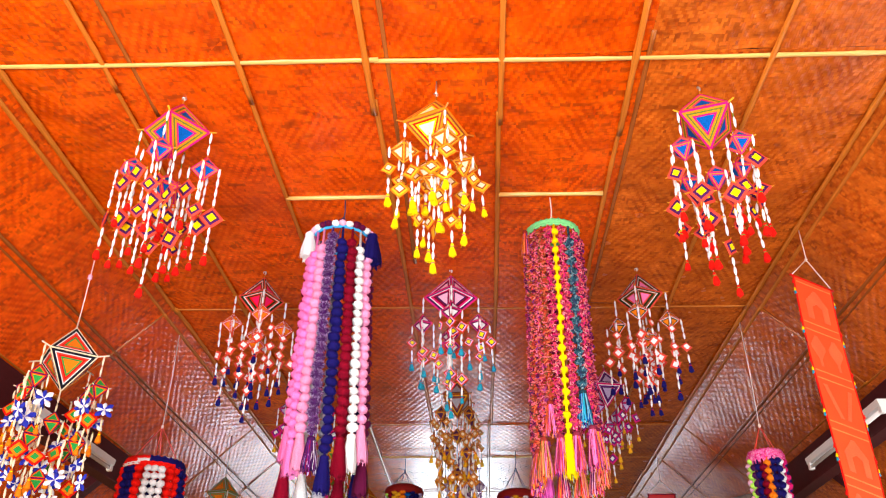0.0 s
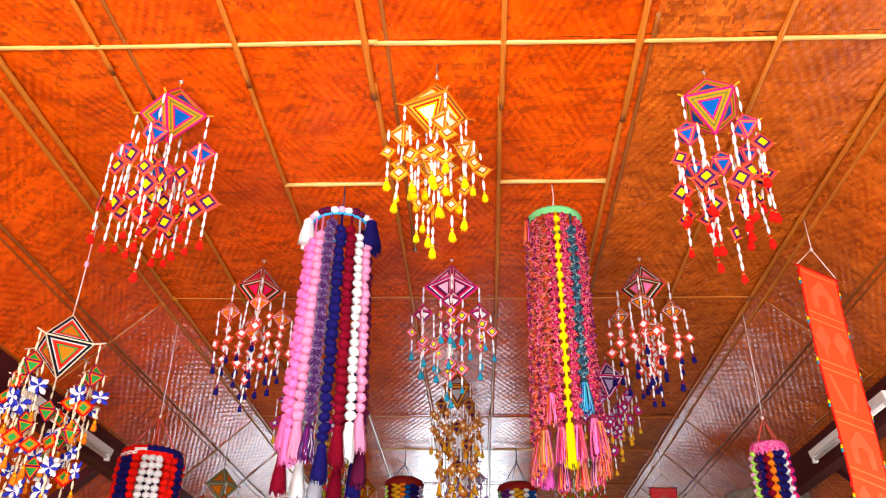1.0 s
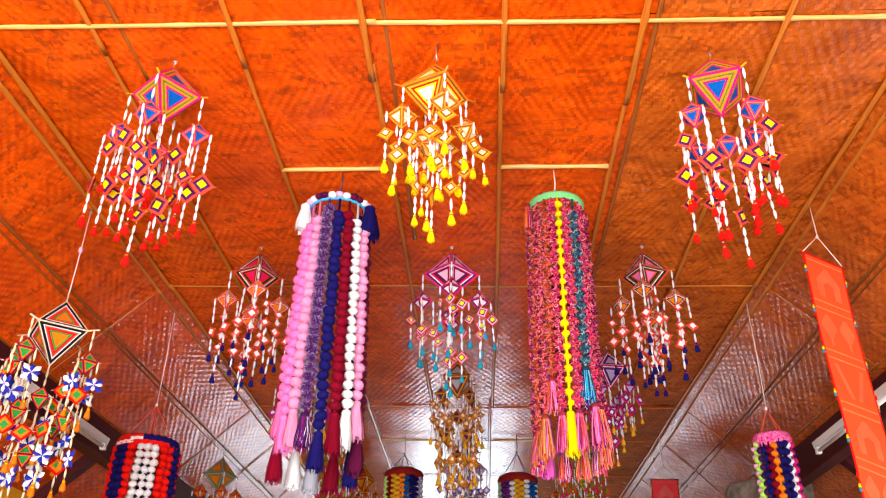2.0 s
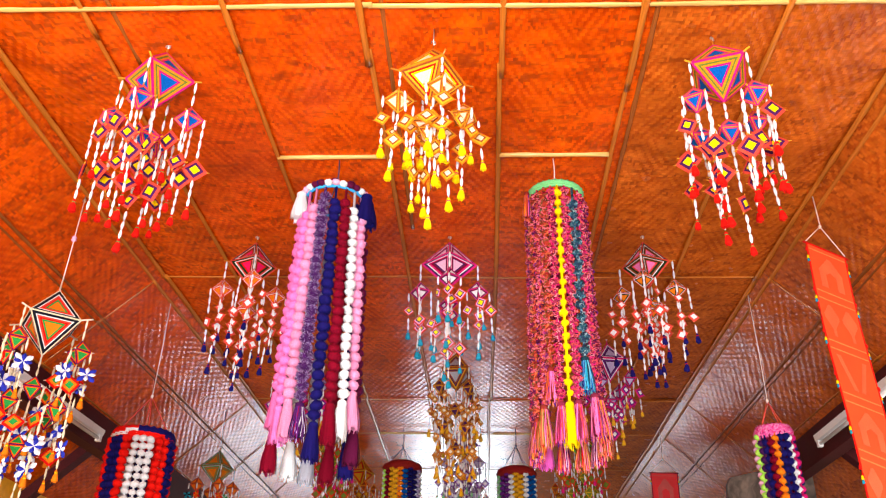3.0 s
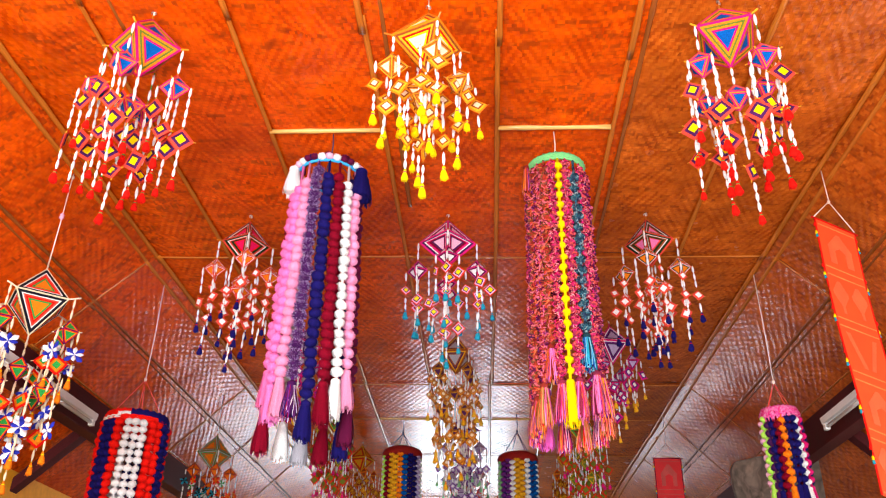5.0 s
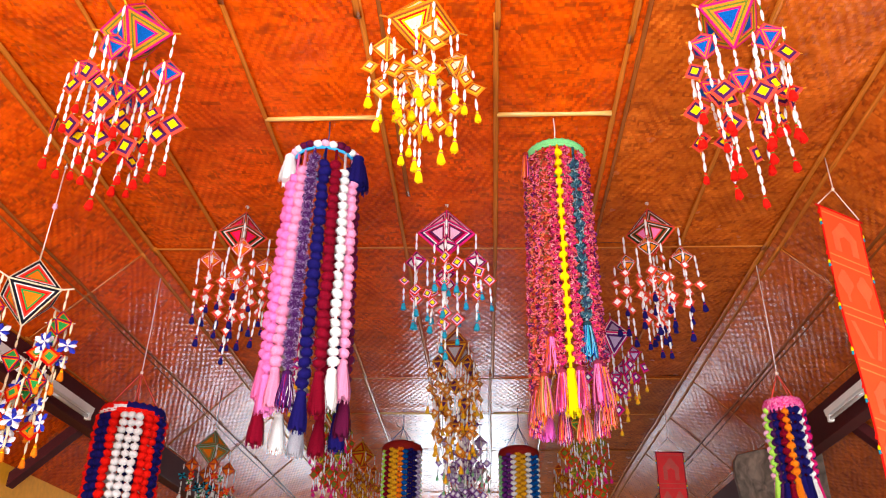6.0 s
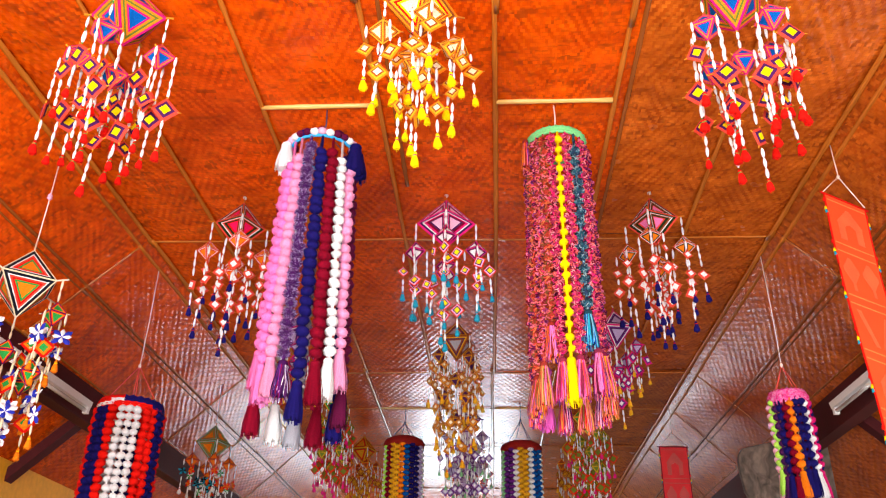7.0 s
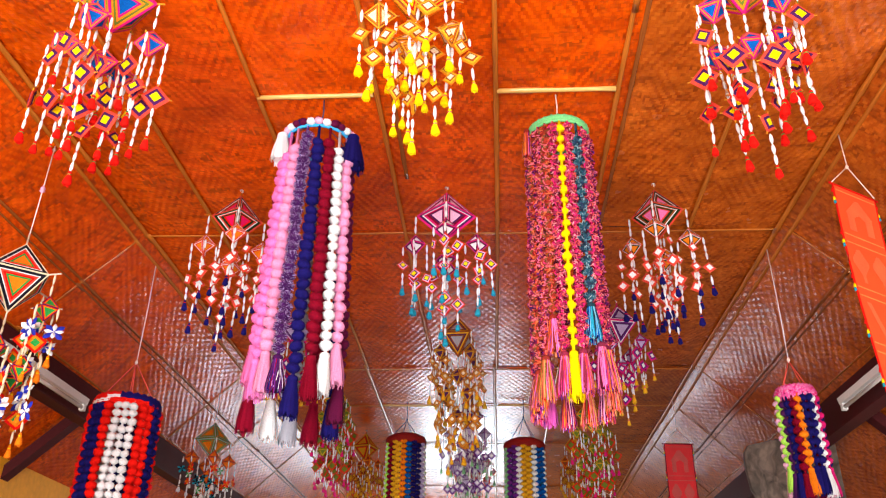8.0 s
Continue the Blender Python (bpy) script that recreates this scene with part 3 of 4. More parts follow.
def mobile(d, x, y, hook, label, turn=0.0, drop=0.0, seed=1, R=0.160, tiers=1, reach=1.0):
    """Large wound eye from whose points five small ones hang, each with threads of beads, flat eyes and tassels."""
    rng = random.Random(seed)
    t = empty("yarn_mobile", x, y, hook, turn)
    tagged(t, label, "mobile", "yarn mobiles")
    bm = bmesh.new()
    sweep(bm, [(0, 0, 0), (0.002, 0, -drop * 0.5), (0, 0, -drop - 0.04)], 0.0032, 5)
    part("cord", bm, CORD, t)
    bm = bmesh.new()
    sweep(bm, [(0, 0, roof_at(x) - hook), (0, 0, -0.004)], 0.003, 5)
    sweep(bm, [(0.010 * math.sin(w) , 0, -0.004 - 0.010 * math.cos(w)) for w in [i * 0.75 for i in range(8)]], 0.0028, 5)
    part("hook", bm, HOOK, t)
    z0 = -drop - 0.20
    part("wound_eye", d["big"], None, t, m=pose(0, 0, z0))
    r = 0.068
    if drop > 0.3:
        bm = bmesh.new()
        lathe(bm, [(0.003, 0.02), (0.014, 0.008), (0.009, 0.0), (0.015, -0.008), (0.003, -0.022)], 7, at=(0, 0, -drop * 0.45))
        part("bow", bm, yarn(LIGHTPINK), t)

    def thread(px, py, pz, length, tail, flat_size):
        length, tail = length * reach, tail * reach
        s = part("strand", strand_mesh(d, length, max(1, round(length / 0.055))), None, t, m=pose(px, py, pz, rng.gauss(0, 2.2), rng.gauss(0, 2.2)))
        zz = -length
        if d["double"] and length < 0.1 * reach:
            part("wound_diamond", d["flats"][1], None, s, m=pose(0, 0, zz - 0.036, rng.uniform(-10, 10), rng.gauss(0, 9), rng.gauss(0, 30) - turn))
            part("strand_end", strand_mesh(d, 0.045, 1), None, s, m=pose(0, 0, zz - 0.07))
            zz -= 0.105
        flat = d["flats"][flat_size % len(d["flats"])]
        part("wound_diamond", flat, None, s, m=pose(0, 0, zz - 0.052, rng.uniform(-10, 10) * (3 if len(d["flats"]) > 2 else 1), rng.gauss(0, 9), rng.gauss(0, 30) - turn))
        part("strand_end", strand_mesh(d, tail, max(1, round(tail / 0.05))), None, s, m=pose(0, 0, zz - 0.10))
        part("tassel", d["tassels"][rng.randrange(2)], None, s, m=pose(0, 0, zz - 0.10 - tail, 0, 0, rng.uniform(0, 360)))

    hang = [(R, 0), (0, R), (-R, 0), (0, -R), (0, 0)]
    for k, (px, py) in enumerate(hang):
        top = z0 if k < 4 else z0 - R
        drop2 = rng.uniform(0.09, 0.13) + 0.1 * (reach - 1) if k < 4 else 0.085
        part("strand", strand_mesh(d, drop2, 2), None, t, m=pose(px, py, top))
        cz = top - drop2 - r
        part("small_eye", d["small"], None, t, m=pose(px, py, cz, 0, 0, rng.uniform(-25, 25)))
        for q in range(4):
            a = math.pi / 2 * q + rng.uniform(-0.2, 0.2)
            thread(px + r * math.cos(a), py + r * math.sin(a), cz, rng.choice((0.05, 0.07, 0.12, 0.15)), rng.choice((0.05, 0.07, 0.09)), rng.randrange(3))
        for tier in range(1, tiers):
            low = cz - 0.30 * tier
            part("small_eye", d["small"], None, t, m=pose(px * 0.75, py * 0.75, low, 0, 0, rng.uniform(-25, 25)))
            part("strand", strand_mesh(d, 0.30 * tier - 2 * r, 4), None, t, m=pose(px * 0.75, py * 0.75, cz - r))
            for q in range(4):
                a = math.pi / 2 * q + rng.uniform(-0.2, 0.2)
                thread(px * 0.75 + r * math.cos(a), py * 0.75 + r * math.sin(a), low, rng.choice((0.04, 0.06, 0.12, 0.15)), rng.choice((0.05, 0.07, 0.09)), rng.randrange(3))
        thread(px, py, cz - r, rng.choice((0.06, 0.08, 0.10)) + (0.06 if k == 4 else 0), 0.10 if k < 4 else 0.09, rng.randrange(3))
    return t


TAWNY = (0.80, 0.24, 0.012)
BLUEPINK = scheme((MAGENTA, TAWNY, OLIVE, TAWNY, MAGENTA, BLUE), (MAGENTA, TAWNY, MAGENTA, BLUE), (SALMON, DARKPURPLE, YELLOW), RED, GREEN, frame_stick=AMBER, flat_r=0.054)
SUNNY = scheme((ORANGE, BROWN, GOLD, RED, YELLOW, CREAM), (AMBER, BROWN, ORANGE, CREAM), (ORANGE, GOLD, BROWN, CREAM), YELLOW, HOTPINK, flat_r=0.044)
CORAL = scheme((SALMON, DARK, WHITE, SALMON, DARK, RED, (0.8, 0.008, 0.12)), (SALMON, WHITE, RED, ORANGE), (SALMON, WHITE), NAVY, RED, flat_r=0.037, wide=0.9, lean=0.3, double=True)
CORAL2 = scheme((SALMON, DARK, WHITE, BROWN, DARK, SALMON, (0.85, 0.2, 0.5)), (SALMON, WHITE, DARK, ORANGE), (SALMON, WHITE), NAVY, RED, flat_r=0.037, wide=0.9, lean=0.3, double=True)
BERRY = scheme((HOTPINK, DARKPURPLE, WHITE, HOTPINK, CRIMSON, DARKPURPLE, LIGHTPINK), (HOTPINK, DARKPURPLE, CRIMSON, WHITE), (RED, LIGHTPINK, DARKPURPLE, YELLOW), TEAL, RED, flat_r=0.043, wide=1.06, lean=0.33)
BLACKGREEN = scheme((CREAM, BLACK, WHITE, SALMON, RED, GREEN, ORANGE), (DARKPURPLE, RED, ORANGE, GREEN, GREEN), (RED, ORANGE, GREEN), ORANGE, YELLOW, CREAM, CREAM, pins=(((0.025, 0.035, 0.42), WHITE), (WHITE, (0.025, 0.035, 0.42))), over=1.28)
VIOLET = scheme((MAGENTA, WHITE, PURPLE, DARKPURPLE, LILAC), (MAGENTA, DARKPURPLE, LILAC), (MAGENTA, PURPLE, WHITE), GOLD, MAGENTA, frame_stick=MAGENTA)
HONEY = scheme((BROWN, GOLD, DARKPURPLE, BROWN, GREY), (BROWN, GOLD, DARKPURPLE), (BROWN, AMBER, BROWN, CREAM), GOLD, RED, flat_r=0.04, double=True)
PLUM = scheme((PURPLE, WHITE, PURPLE, DARKPURPLE, LILAC), (PURPLE, WHITE, LILAC), (PURPLE, LILAC, WHITE), (0.25, 0.6, 0.3), PURPLE, frame_stick=PURPLE, flat_r=0.042, double=True)
MEADOW = scheme((AMBER, GREEN, OLIVE, CRIMSON, OLIVE), (OLIVE, GOLD, OLIVE), (RED, BROWN, OLIVE, OLIVE), HOTPINK, GREEN)
RUSTIC = scheme((GOLD, BROWN, RED, GOLD), (GOLD, RED, BROWN), (CRIMSON, GOLD, BROWN, GOLD), GOLD, RED)
ROSE = scheme((LILAC, PINK, GREEN, WHITE), (PINK, GREEN, WHITE), (SALMON, LILAC, WHITE), (0.25, 0.6, 0.3), PINK)
FOREST = scheme((OLIVE, GREY, GREEN, SALMON, GREEN, ORANGE, ORANGE), (BROWN, SALMON, ORANGE), (RED, ORANGE), WHITE, BROWN, pins=((GREEN, WHITE), (BLACK, TEAL), (ORANGE, RED), (MAROON, RED)), flat_r=0.034)

MULTI = "wound yarn mobile with beads and tassels"
mobile(BLUEPINK, -1.355, 2.96, 4.14, "orange, magenta and blue " + MULTI, 6, seed=3, reach=1.4)
mobile(SUNNY, -0.147, 2.89, 4.07, "orange, cream and yellow " + MULTI, 20, seed=5, R=0.14, reach=0.88)
mobile(BLUEPINK, 1.073, 2.97, 4.14, "orange, magenta and blue " + MULTI, 28, seed=8, reach=1.45)
mobile(CORAL, -1.37, 4.69, 4.14, "coral and white " + MULTI, 20, seed=11, reach=1.15)
mobile(BERRY, -0.143, 4.70, 4.14, "pink, purple and yellow " + MULTI, 3, seed=13, R=0.176, reach=1.1)
mobile(CORAL2, 1.06, 4.71, 4.14, "coral and white " + MULTI, -20, seed=17, reach=1.15)
mobile(BLACKGREEN, -2.235, 4.13, 4.07, "black, red and green yarn mobile with blue pinwheels", -8, 0.57, seed=19, R=0.215, tiers=2)
mobile(VIOLET, 1.05, 6.35, 4.14, "violet and white " + MULTI, 55, seed=23)
mobile(VIOLET, -1.37, 6.35, 4.14, "violet and white " + MULTI, 15, seed=29)
mobile(HONEY, -0.15, 6.40, 4.14, "brown and gold " + MULTI, 40, 0.06, seed=31, tiers=2)
mobile(MEADOW, -1.40, 8.20, 4.14, "olive, red and pink " + MULTI, 45, seed=37, tiers=2)
mobile(PLUM, -0.14, 8.25, 4.02, "purple and lilac " + MULTI, 10, seed=41, tiers=2)
mobile(MEADOW, 1.02, 8.20, 4.0, "olive, red and pink " + MULTI, 20, seed=43, tiers=2)
mobile(FOREST, -2.37, 7.65, 3.62, "green and orange mobile with small pinwheels", 30, seed=47)
mobile(RUSTIC, -1.37, 9.9, 4.14, "gold and red " + MULTI, 25, seed=53)
mobile(ROSE, -0.14, 9.9, 4.14, "rose and green " + MULTI, 5, seed=59)
mobile(RUSTIC, 1.02, 9.9, 4.14, "gold and red " + MULTI, 35, seed=61)


# ---- garlands of yarn pompoms ----
POMS = {}


def pom_mesh(col, flecks=(), r=0.032, hairs=190, rough=0.12, squash=0.8):
    """A cut yarn ball: an uneven core with short loose ends all over; dyed yarn stands out in loops."""
    key = (col, flecks, r, hairs)
    if key not in POMS:
        rng = random.Random(str(key))
        bm = bmesh.new()
        bmesh.ops.create_icosphere(bm, subdivisions=2 if hairs < 200 or flecks else 3, radius=r * (0.8 if flecks else 1.0))
        seed = Vector((rng.uniform(0, 50), 0, 0))
        for v in bm.verts:
            v.co *= 1 + rough * 0.8 * noise.noise(v.co * 70 + seed) + rng.uniform(-rough, rough) * 0.5
        for f in bm.faces:
            f.smooth = True
        tinsel = col == PURPLE
        for _ in range(44 if flecks and not tinsel else hairs):
            d = Vector((rng.gauss(0, 1), rng.gauss(0, 1), rng.gauss(0, 1))).normalized()
            t = d.orthogonal().normalized()
            t.rotate(Matrix.Rotation(rng.uniform(0, 6.28), 3, d))
            if flecks and not tinsel:
                up, half = r * rng.uniform(1.05, 1.26), r * rng.uniform(0.22, 0.36)
                sweep(bm, [d * r * 0.7 - t * half, d * up * 0.95 - t * half * 0.8, d * up + t * half * 0.1, d * up * 0.92 + t * half * 0.9, d * r * 0.7 + t * half], r * 0.105, 4, 1, ends=False)
                continue
            tip = d * r * rng.uniform(1.04, 1.35 if tinsel else 1.24) + t * r * rng.uniform(-0.2, 0.2)
            w = d.cross(t) * r * 0.05
            base = d * r * (0.75 if tinsel else 0.93)
            bm.faces.new([bm.verts.new(base - w), bm.verts.new(base + w), bm.verts.new(tip)]).material_index = 1 if tinsel else 0
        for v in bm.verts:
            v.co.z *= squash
        # dyed poms get a half-dark core: shade between the loops put into colour
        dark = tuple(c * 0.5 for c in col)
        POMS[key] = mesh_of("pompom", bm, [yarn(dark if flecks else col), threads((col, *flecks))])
    return POMS[key]


TASSELS = {}


def yarn_tassel(col, flecks=(), length=0.17, wide=0.034, loose=1.0):
    """A tied bundle of yarn: a head, a waist and many separate hanging threads."""
    key = (col, flecks, length, wide, loose)
    if key not in TASSELS:
        rng = random.Random(str(key))
        bm = bmesh.new()
        lathe(bm, [(wide * 0.2, 0.0), (wide * 0.6, -0.008), (wide * 0.66, -0.02), (wide * 0.5, -0.03), (wide * 0.72, -0.055), (wide * 0.9, -length * 0.7), (wide * 0.95, -length * 0.93), (wide * 0.7, -length * 0.97)], 12, 0, jitter=0.05, rng=rng)
        for _ in range(130):
            a, q = rng.uniform(0, 6.283), rng.uniform(0.8, 1.12)
            end = -length * rng.uniform(0.93, 1.03 + 0.04 * loose)
            stray = rng.gauss(0, 0.10) * loose
            pts = []
            for k in range(5):
                f = k / 4
                rr = wide * q * (0.56 + 0.44 * min(1, f * 1.5)) * (1 + 0.10 * loose * f)
                aa = a + stray * f + 0.2 * loose * f * math.sin(a * 7)
                pts.append(Vector((math.cos(aa) * rr, math.sin(aa) * rr, -0.025 + (end + 0.025) * f)))
            t = Vector((-math.sin(a), math.cos(a), 0)) * wide * 0.055
            rows = [(bm.verts.new(p - t), bm.verts.new(p + t)) for p in pts]
            for u, w in zip(rows, rows[1:]):
                f = bm.faces.new((u[0], u[1], w[1], w[0]))
                f.smooth, f.material_index = True, 1
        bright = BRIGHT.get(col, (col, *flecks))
        # in dyed tassels the bundle behind the threads is darkened to paint in depth shade
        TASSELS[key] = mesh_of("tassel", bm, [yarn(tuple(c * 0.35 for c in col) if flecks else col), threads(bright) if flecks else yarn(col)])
    return TASSELS[key]


PINKMIX = ((0.66, 0.06, 0.16), ((0.78, 0.16, 0.24), (0.72, 0.10, 0.08), HOTPINK, CRIMSON, (0.82, 0.32, 0.36), MAROON))
CORALMIX = ((0.74, 0.08, 0.06), ((0.7, 0.04, 0.15), (0.78, 0.2, 0.13), MAROON, (0.8, 0.16, 0.3), CRIMSON, PURPLE))
RUSTMIX = (SALMON, ((0.70, 0.16, 0.06), BROWN, (0.75, 0.15, 0.2), (0.20, 0.08, 0.03), (0.10, 0.03, 0.02), CRIMSON))
PLUMMIX = ((0.5, 0.03, 0.16), (DARKPURPLE, CRIMSON, (0.7, 0.12, 0.12), DARKPURPLE, (0.75, 0.15, 0.3), MAROON))
TEALMIX = ((0.04, 0.15, 0.22), ((0.12, 0.19, 0.24), (0.02, 0.03, 0.06), (0.03, 0.05, 0.12), (0.26, 0.38, 0.42)))
PURPLEMIX = (PURPLE, (DARKPURPLE, LILAC, (0.08, 0.012, 0.15), DARKPURPLE, (0.40, 0.24, 0.5)))
# the cut ends of the dyed yarns show their lighter colours
BRIGHT = {PINKMIX[0]: (PINK, SALMON, HOTPINK, (0.85, 0.22, 0.24), PINK, ORANGE, PURPLE, CRIMSON), CORALMIX[0]: (SALMON, (0.84, 0.14, 0.08), PINK, (0.85, 0.24, 0.1), (0.86, 0.36, 0.12), RED, OLIVE, CRIMSON),
          RUSTMIX[0]: (ORANGE, SALMON, (0.86, 0.26, 0.1), PINK, PURPLE, BROWN), PLUMMIX[0]: (PINK, (0.85, 0.2, 0.2), PURPLE, LIGHTPINK, AMBER, SALMON, MAROON, HOTPINK),
          TEALMIX[0]: (TEAL, BLUE, (0.2, 0.5, 0.65), NAVY, SKY), PURPLEMIX[0]: (LILAC, PURPLE, WHITE, DARKPURPLE, CRIMSON, NAVY, DARKPURPLE)}
flat_of = lambda c: c if isinstance(c[0], tuple) else (c, ())


def crochet_rim(r, low, high, bands, seed, lumps=26):
    """A knitted band round a hoop, lumpy stitch by stitch. bands: rows of (angle from, material), from the top down."""
    rng = random.Random(seed)
    bm = bmesh.new()
    rows, sides = 8, lumps * 4
    grid = []
    for k in range(rows + 1):
        f = k / rows
        bulge = math.sin(math.pi * f)
        grid.append([bm.verts.new(((r + 0.010 * bulge + 0.007 * bulge * math.sin(i * math.pi / 2 + k * 2.4) + rng.uniform(-0.0012, 0.0012)) * math.cos(2 * math.pi * i / sides), (r + 0.010 * bulge + 0.007 * bulge * math.sin(i * math.pi / 2 + k * 2.4)) * math.sin(2 * math.pi * i / sides), high + (low - high) * f + (0.006 * math.sin(i * math.pi / 2) if k == 0 else 0))) for i in range(sides)])
    for k in range(rows):
        row = bands[k * len(bands) // rows]
        for i in range(sides):
            f = bm.faces.new((grid[k][i], grid[k + 1][i], grid[k + 1][(i + 1) % sides], grid[k][(i + 1) % sides]))
            f.smooth = True
            f.material_index = [mat for start, mat in row if 360 * i / sides >= start][-1]
    inner = [[bm.verts.new(((r - 0.008) * math.cos(2 * math.pi * i / sides), (r - 0.008) * math.sin(2 * math.pi * i / sides), z)) for i in range(sides)] for z in (high, low)]
    for i in range(sides):
        j = (i + 1) % sides
        bm.faces.new((inner[0][i], inner[0][j], inner[1][j], inner[1][i]))
        bm.faces.new((grid[0][i], grid[0][j], inner[0][j], inner[0][i]))
        bm.faces.new((grid[-1][i], inner[1][i], inner[1][j], grid[-1][j]))
    return bm


def garland_tube(x, y, hook, apex, ring, label, columns, r_top, r_low, ring_colours, cord, spread=0.0, pom=0.032, step=0.056, ring_pom=0.95, near=True, cap=None, extra=(), shift=0.0, crown=(), rim=None):
    """Pompom strings hung round a hoop. columns: angle, colour, first pompom's depth under the hoop, count, tassel length."""
    rng = random.Random(label)
    t = empty("pompom_garland", x, y, hook)
    tagged(t, label, "garland", "pompom garlands")
    zr = ring - hook
    bm = bmesh.new()
    sweep(bm, [(0, 0, roof_at(x) - hook), (0.004, 0, (apex - hook) * 0.5), (0, 0, apex - hook)], 0.0035, 5)
    part("cord", bm, cord[0], t)
    bm = bmesh.new()
    for k in range(4):
        a = math.pi / 2 * k + 0.5
        sweep(bm, [(0, 0, apex - hook), (math.cos(a) * r_top, math.sin(a) * r_top, zr)], 0.003, 4)
    part("hanger", bm, cord[1], t)
    bm = bmesh.new()
    lathe(bm, [(0.006, 0.016), (0.011, 0.006), (0.006, -0.012)], 7, at=(0, 0, apex - hook))
    part("knot", bm, cord[0], t)
    bm = bmesh.new()
    sweep(bm, [(math.cos(a) * r_top, math.sin(a) * r_top, zr) for a in [i * math.pi / 16 for i in range(33)]], 0.009, 6, ends=False)
    part("hoop", bm, yarn(*flat_of(ring_colours[0] if rim else SKY)), t)
    if cap:
        bm = bmesh.new()
        lathe(bm, [(r_top * 0.3, 0.075), (r_top * 0.75, 0.062), (r_top * 1.04, 0.035), (r_top * 1.12, 0.0), (r_top * 1.10, -0.035), (r_top * 1.0, -0.045)], 28, at=(0, 0, zr), jitter=0.02, rng=rng)
        part("cap", bm, yarn(*flat_of(cap)), t, "dark red knitted cap")
    elif rim:
        part("rim", crochet_rim(r_top, zr + rim[0], zr + rim[1], rim[2], label), [yarn(*flat_of(c)) for c in ring_colours], t, "crocheted yarn rim")
    else:
        n = max(12, int(2 * math.pi * r_top / (pom * ring_pom * 1.6)))
        for k in range(n):
            a = 2 * math.pi * k / n
            part("hoop_pompom", pom_mesh(*flat_of(ring_colours[k % len(ring_colours)]), r=pom * ring_pom, hairs=120), None, t, m=pose(math.cos(a) * r_top * 1.08, math.sin(a) * r_top * 1.08, zr + 0.016 + rng.uniform(-0.004, 0.004), 0, 0, rng.uniform(0, 360)))
    for k in range(11 if crown else 0):
        a = 2 * math.pi * (k + 0.5) / 11
        part("hoop_pompom", pom_mesh(*flat_of(crown[k % len(crown)]), r=pom * 0.9, hairs=160), None, t, m=pose(math.cos(a) * r_top * 0.98, math.sin(a) * r_top * 0.98, zr + pom * 0.85 + rng.uniform(-0.004, 0.006), 0, 0, rng.uniform(0, 360)))
    for a, col, first, count, tail in columns:
        col = flat_of(col)
        a = radians(a + shift) + rng.uniform(-0.03, 0.03)
        ca, sa = math.cos(a), math.sin(a)
        depth = first + count * step
        place = lambda z: (ca * (r_top + (r_low - r_top) * min(1, z / 1.1)), sa * (r_top + (r_low - r_top) * min(1, z / 1.1)), zr - z)
        bm = bmesh.new()
        sweep(bm, [place(0.0), place(depth * 0.5), place(depth)], 0.007 if near else 0.005, 5)
        if not near:
            # far off: the string of pompoms is one knotted length
            for k in range(count):
                p = place(first + k * step)
                for dx in (-0.45, 0.45):
                    lathe(bm, [(pom * 0.3, pom * 0.75), (pom * 0.8, pom * 0.4), (pom * 0.95, 0), (pom * 0.8, -pom * 0.4), (pom * 0.3, -pom * 0.75)], 7, at=(p[0] - sa * dx * pom, p[1] + ca * dx * pom, p[2]), jitter=0.1, rng=rng)
        g = part("pompom_string", bm, yarn(*col), t)
        if near:
            for k in range(count):
                z = first + k * step + rng.uniform(-0.004, 0.004)
                p = Vector(place(z)) + Vector((rng.uniform(-0.004, 0.004), rng.uniform(-0.004, 0.004), 0))
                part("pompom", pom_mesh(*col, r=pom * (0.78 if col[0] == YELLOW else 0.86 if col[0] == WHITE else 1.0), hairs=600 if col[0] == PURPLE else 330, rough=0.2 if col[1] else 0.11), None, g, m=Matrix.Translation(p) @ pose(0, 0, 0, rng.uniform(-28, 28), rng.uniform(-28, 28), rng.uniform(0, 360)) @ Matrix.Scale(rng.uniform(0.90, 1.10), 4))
        if tail:
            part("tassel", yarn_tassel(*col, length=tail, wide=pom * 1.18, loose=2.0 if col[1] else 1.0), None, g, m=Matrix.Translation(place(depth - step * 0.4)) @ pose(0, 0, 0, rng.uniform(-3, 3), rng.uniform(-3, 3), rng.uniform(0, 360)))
    for a, col, length, wide in extra:
        part("hoop_tassel", yarn_tassel(*flat_of(col), length=length, wide=wide), None, t, m=pose(math.cos(radians(a)) * r_top * 1.2, math.sin(radians(a)) * r_top * 1.2, zr + 0.01, 0, 0, 0))
    return t


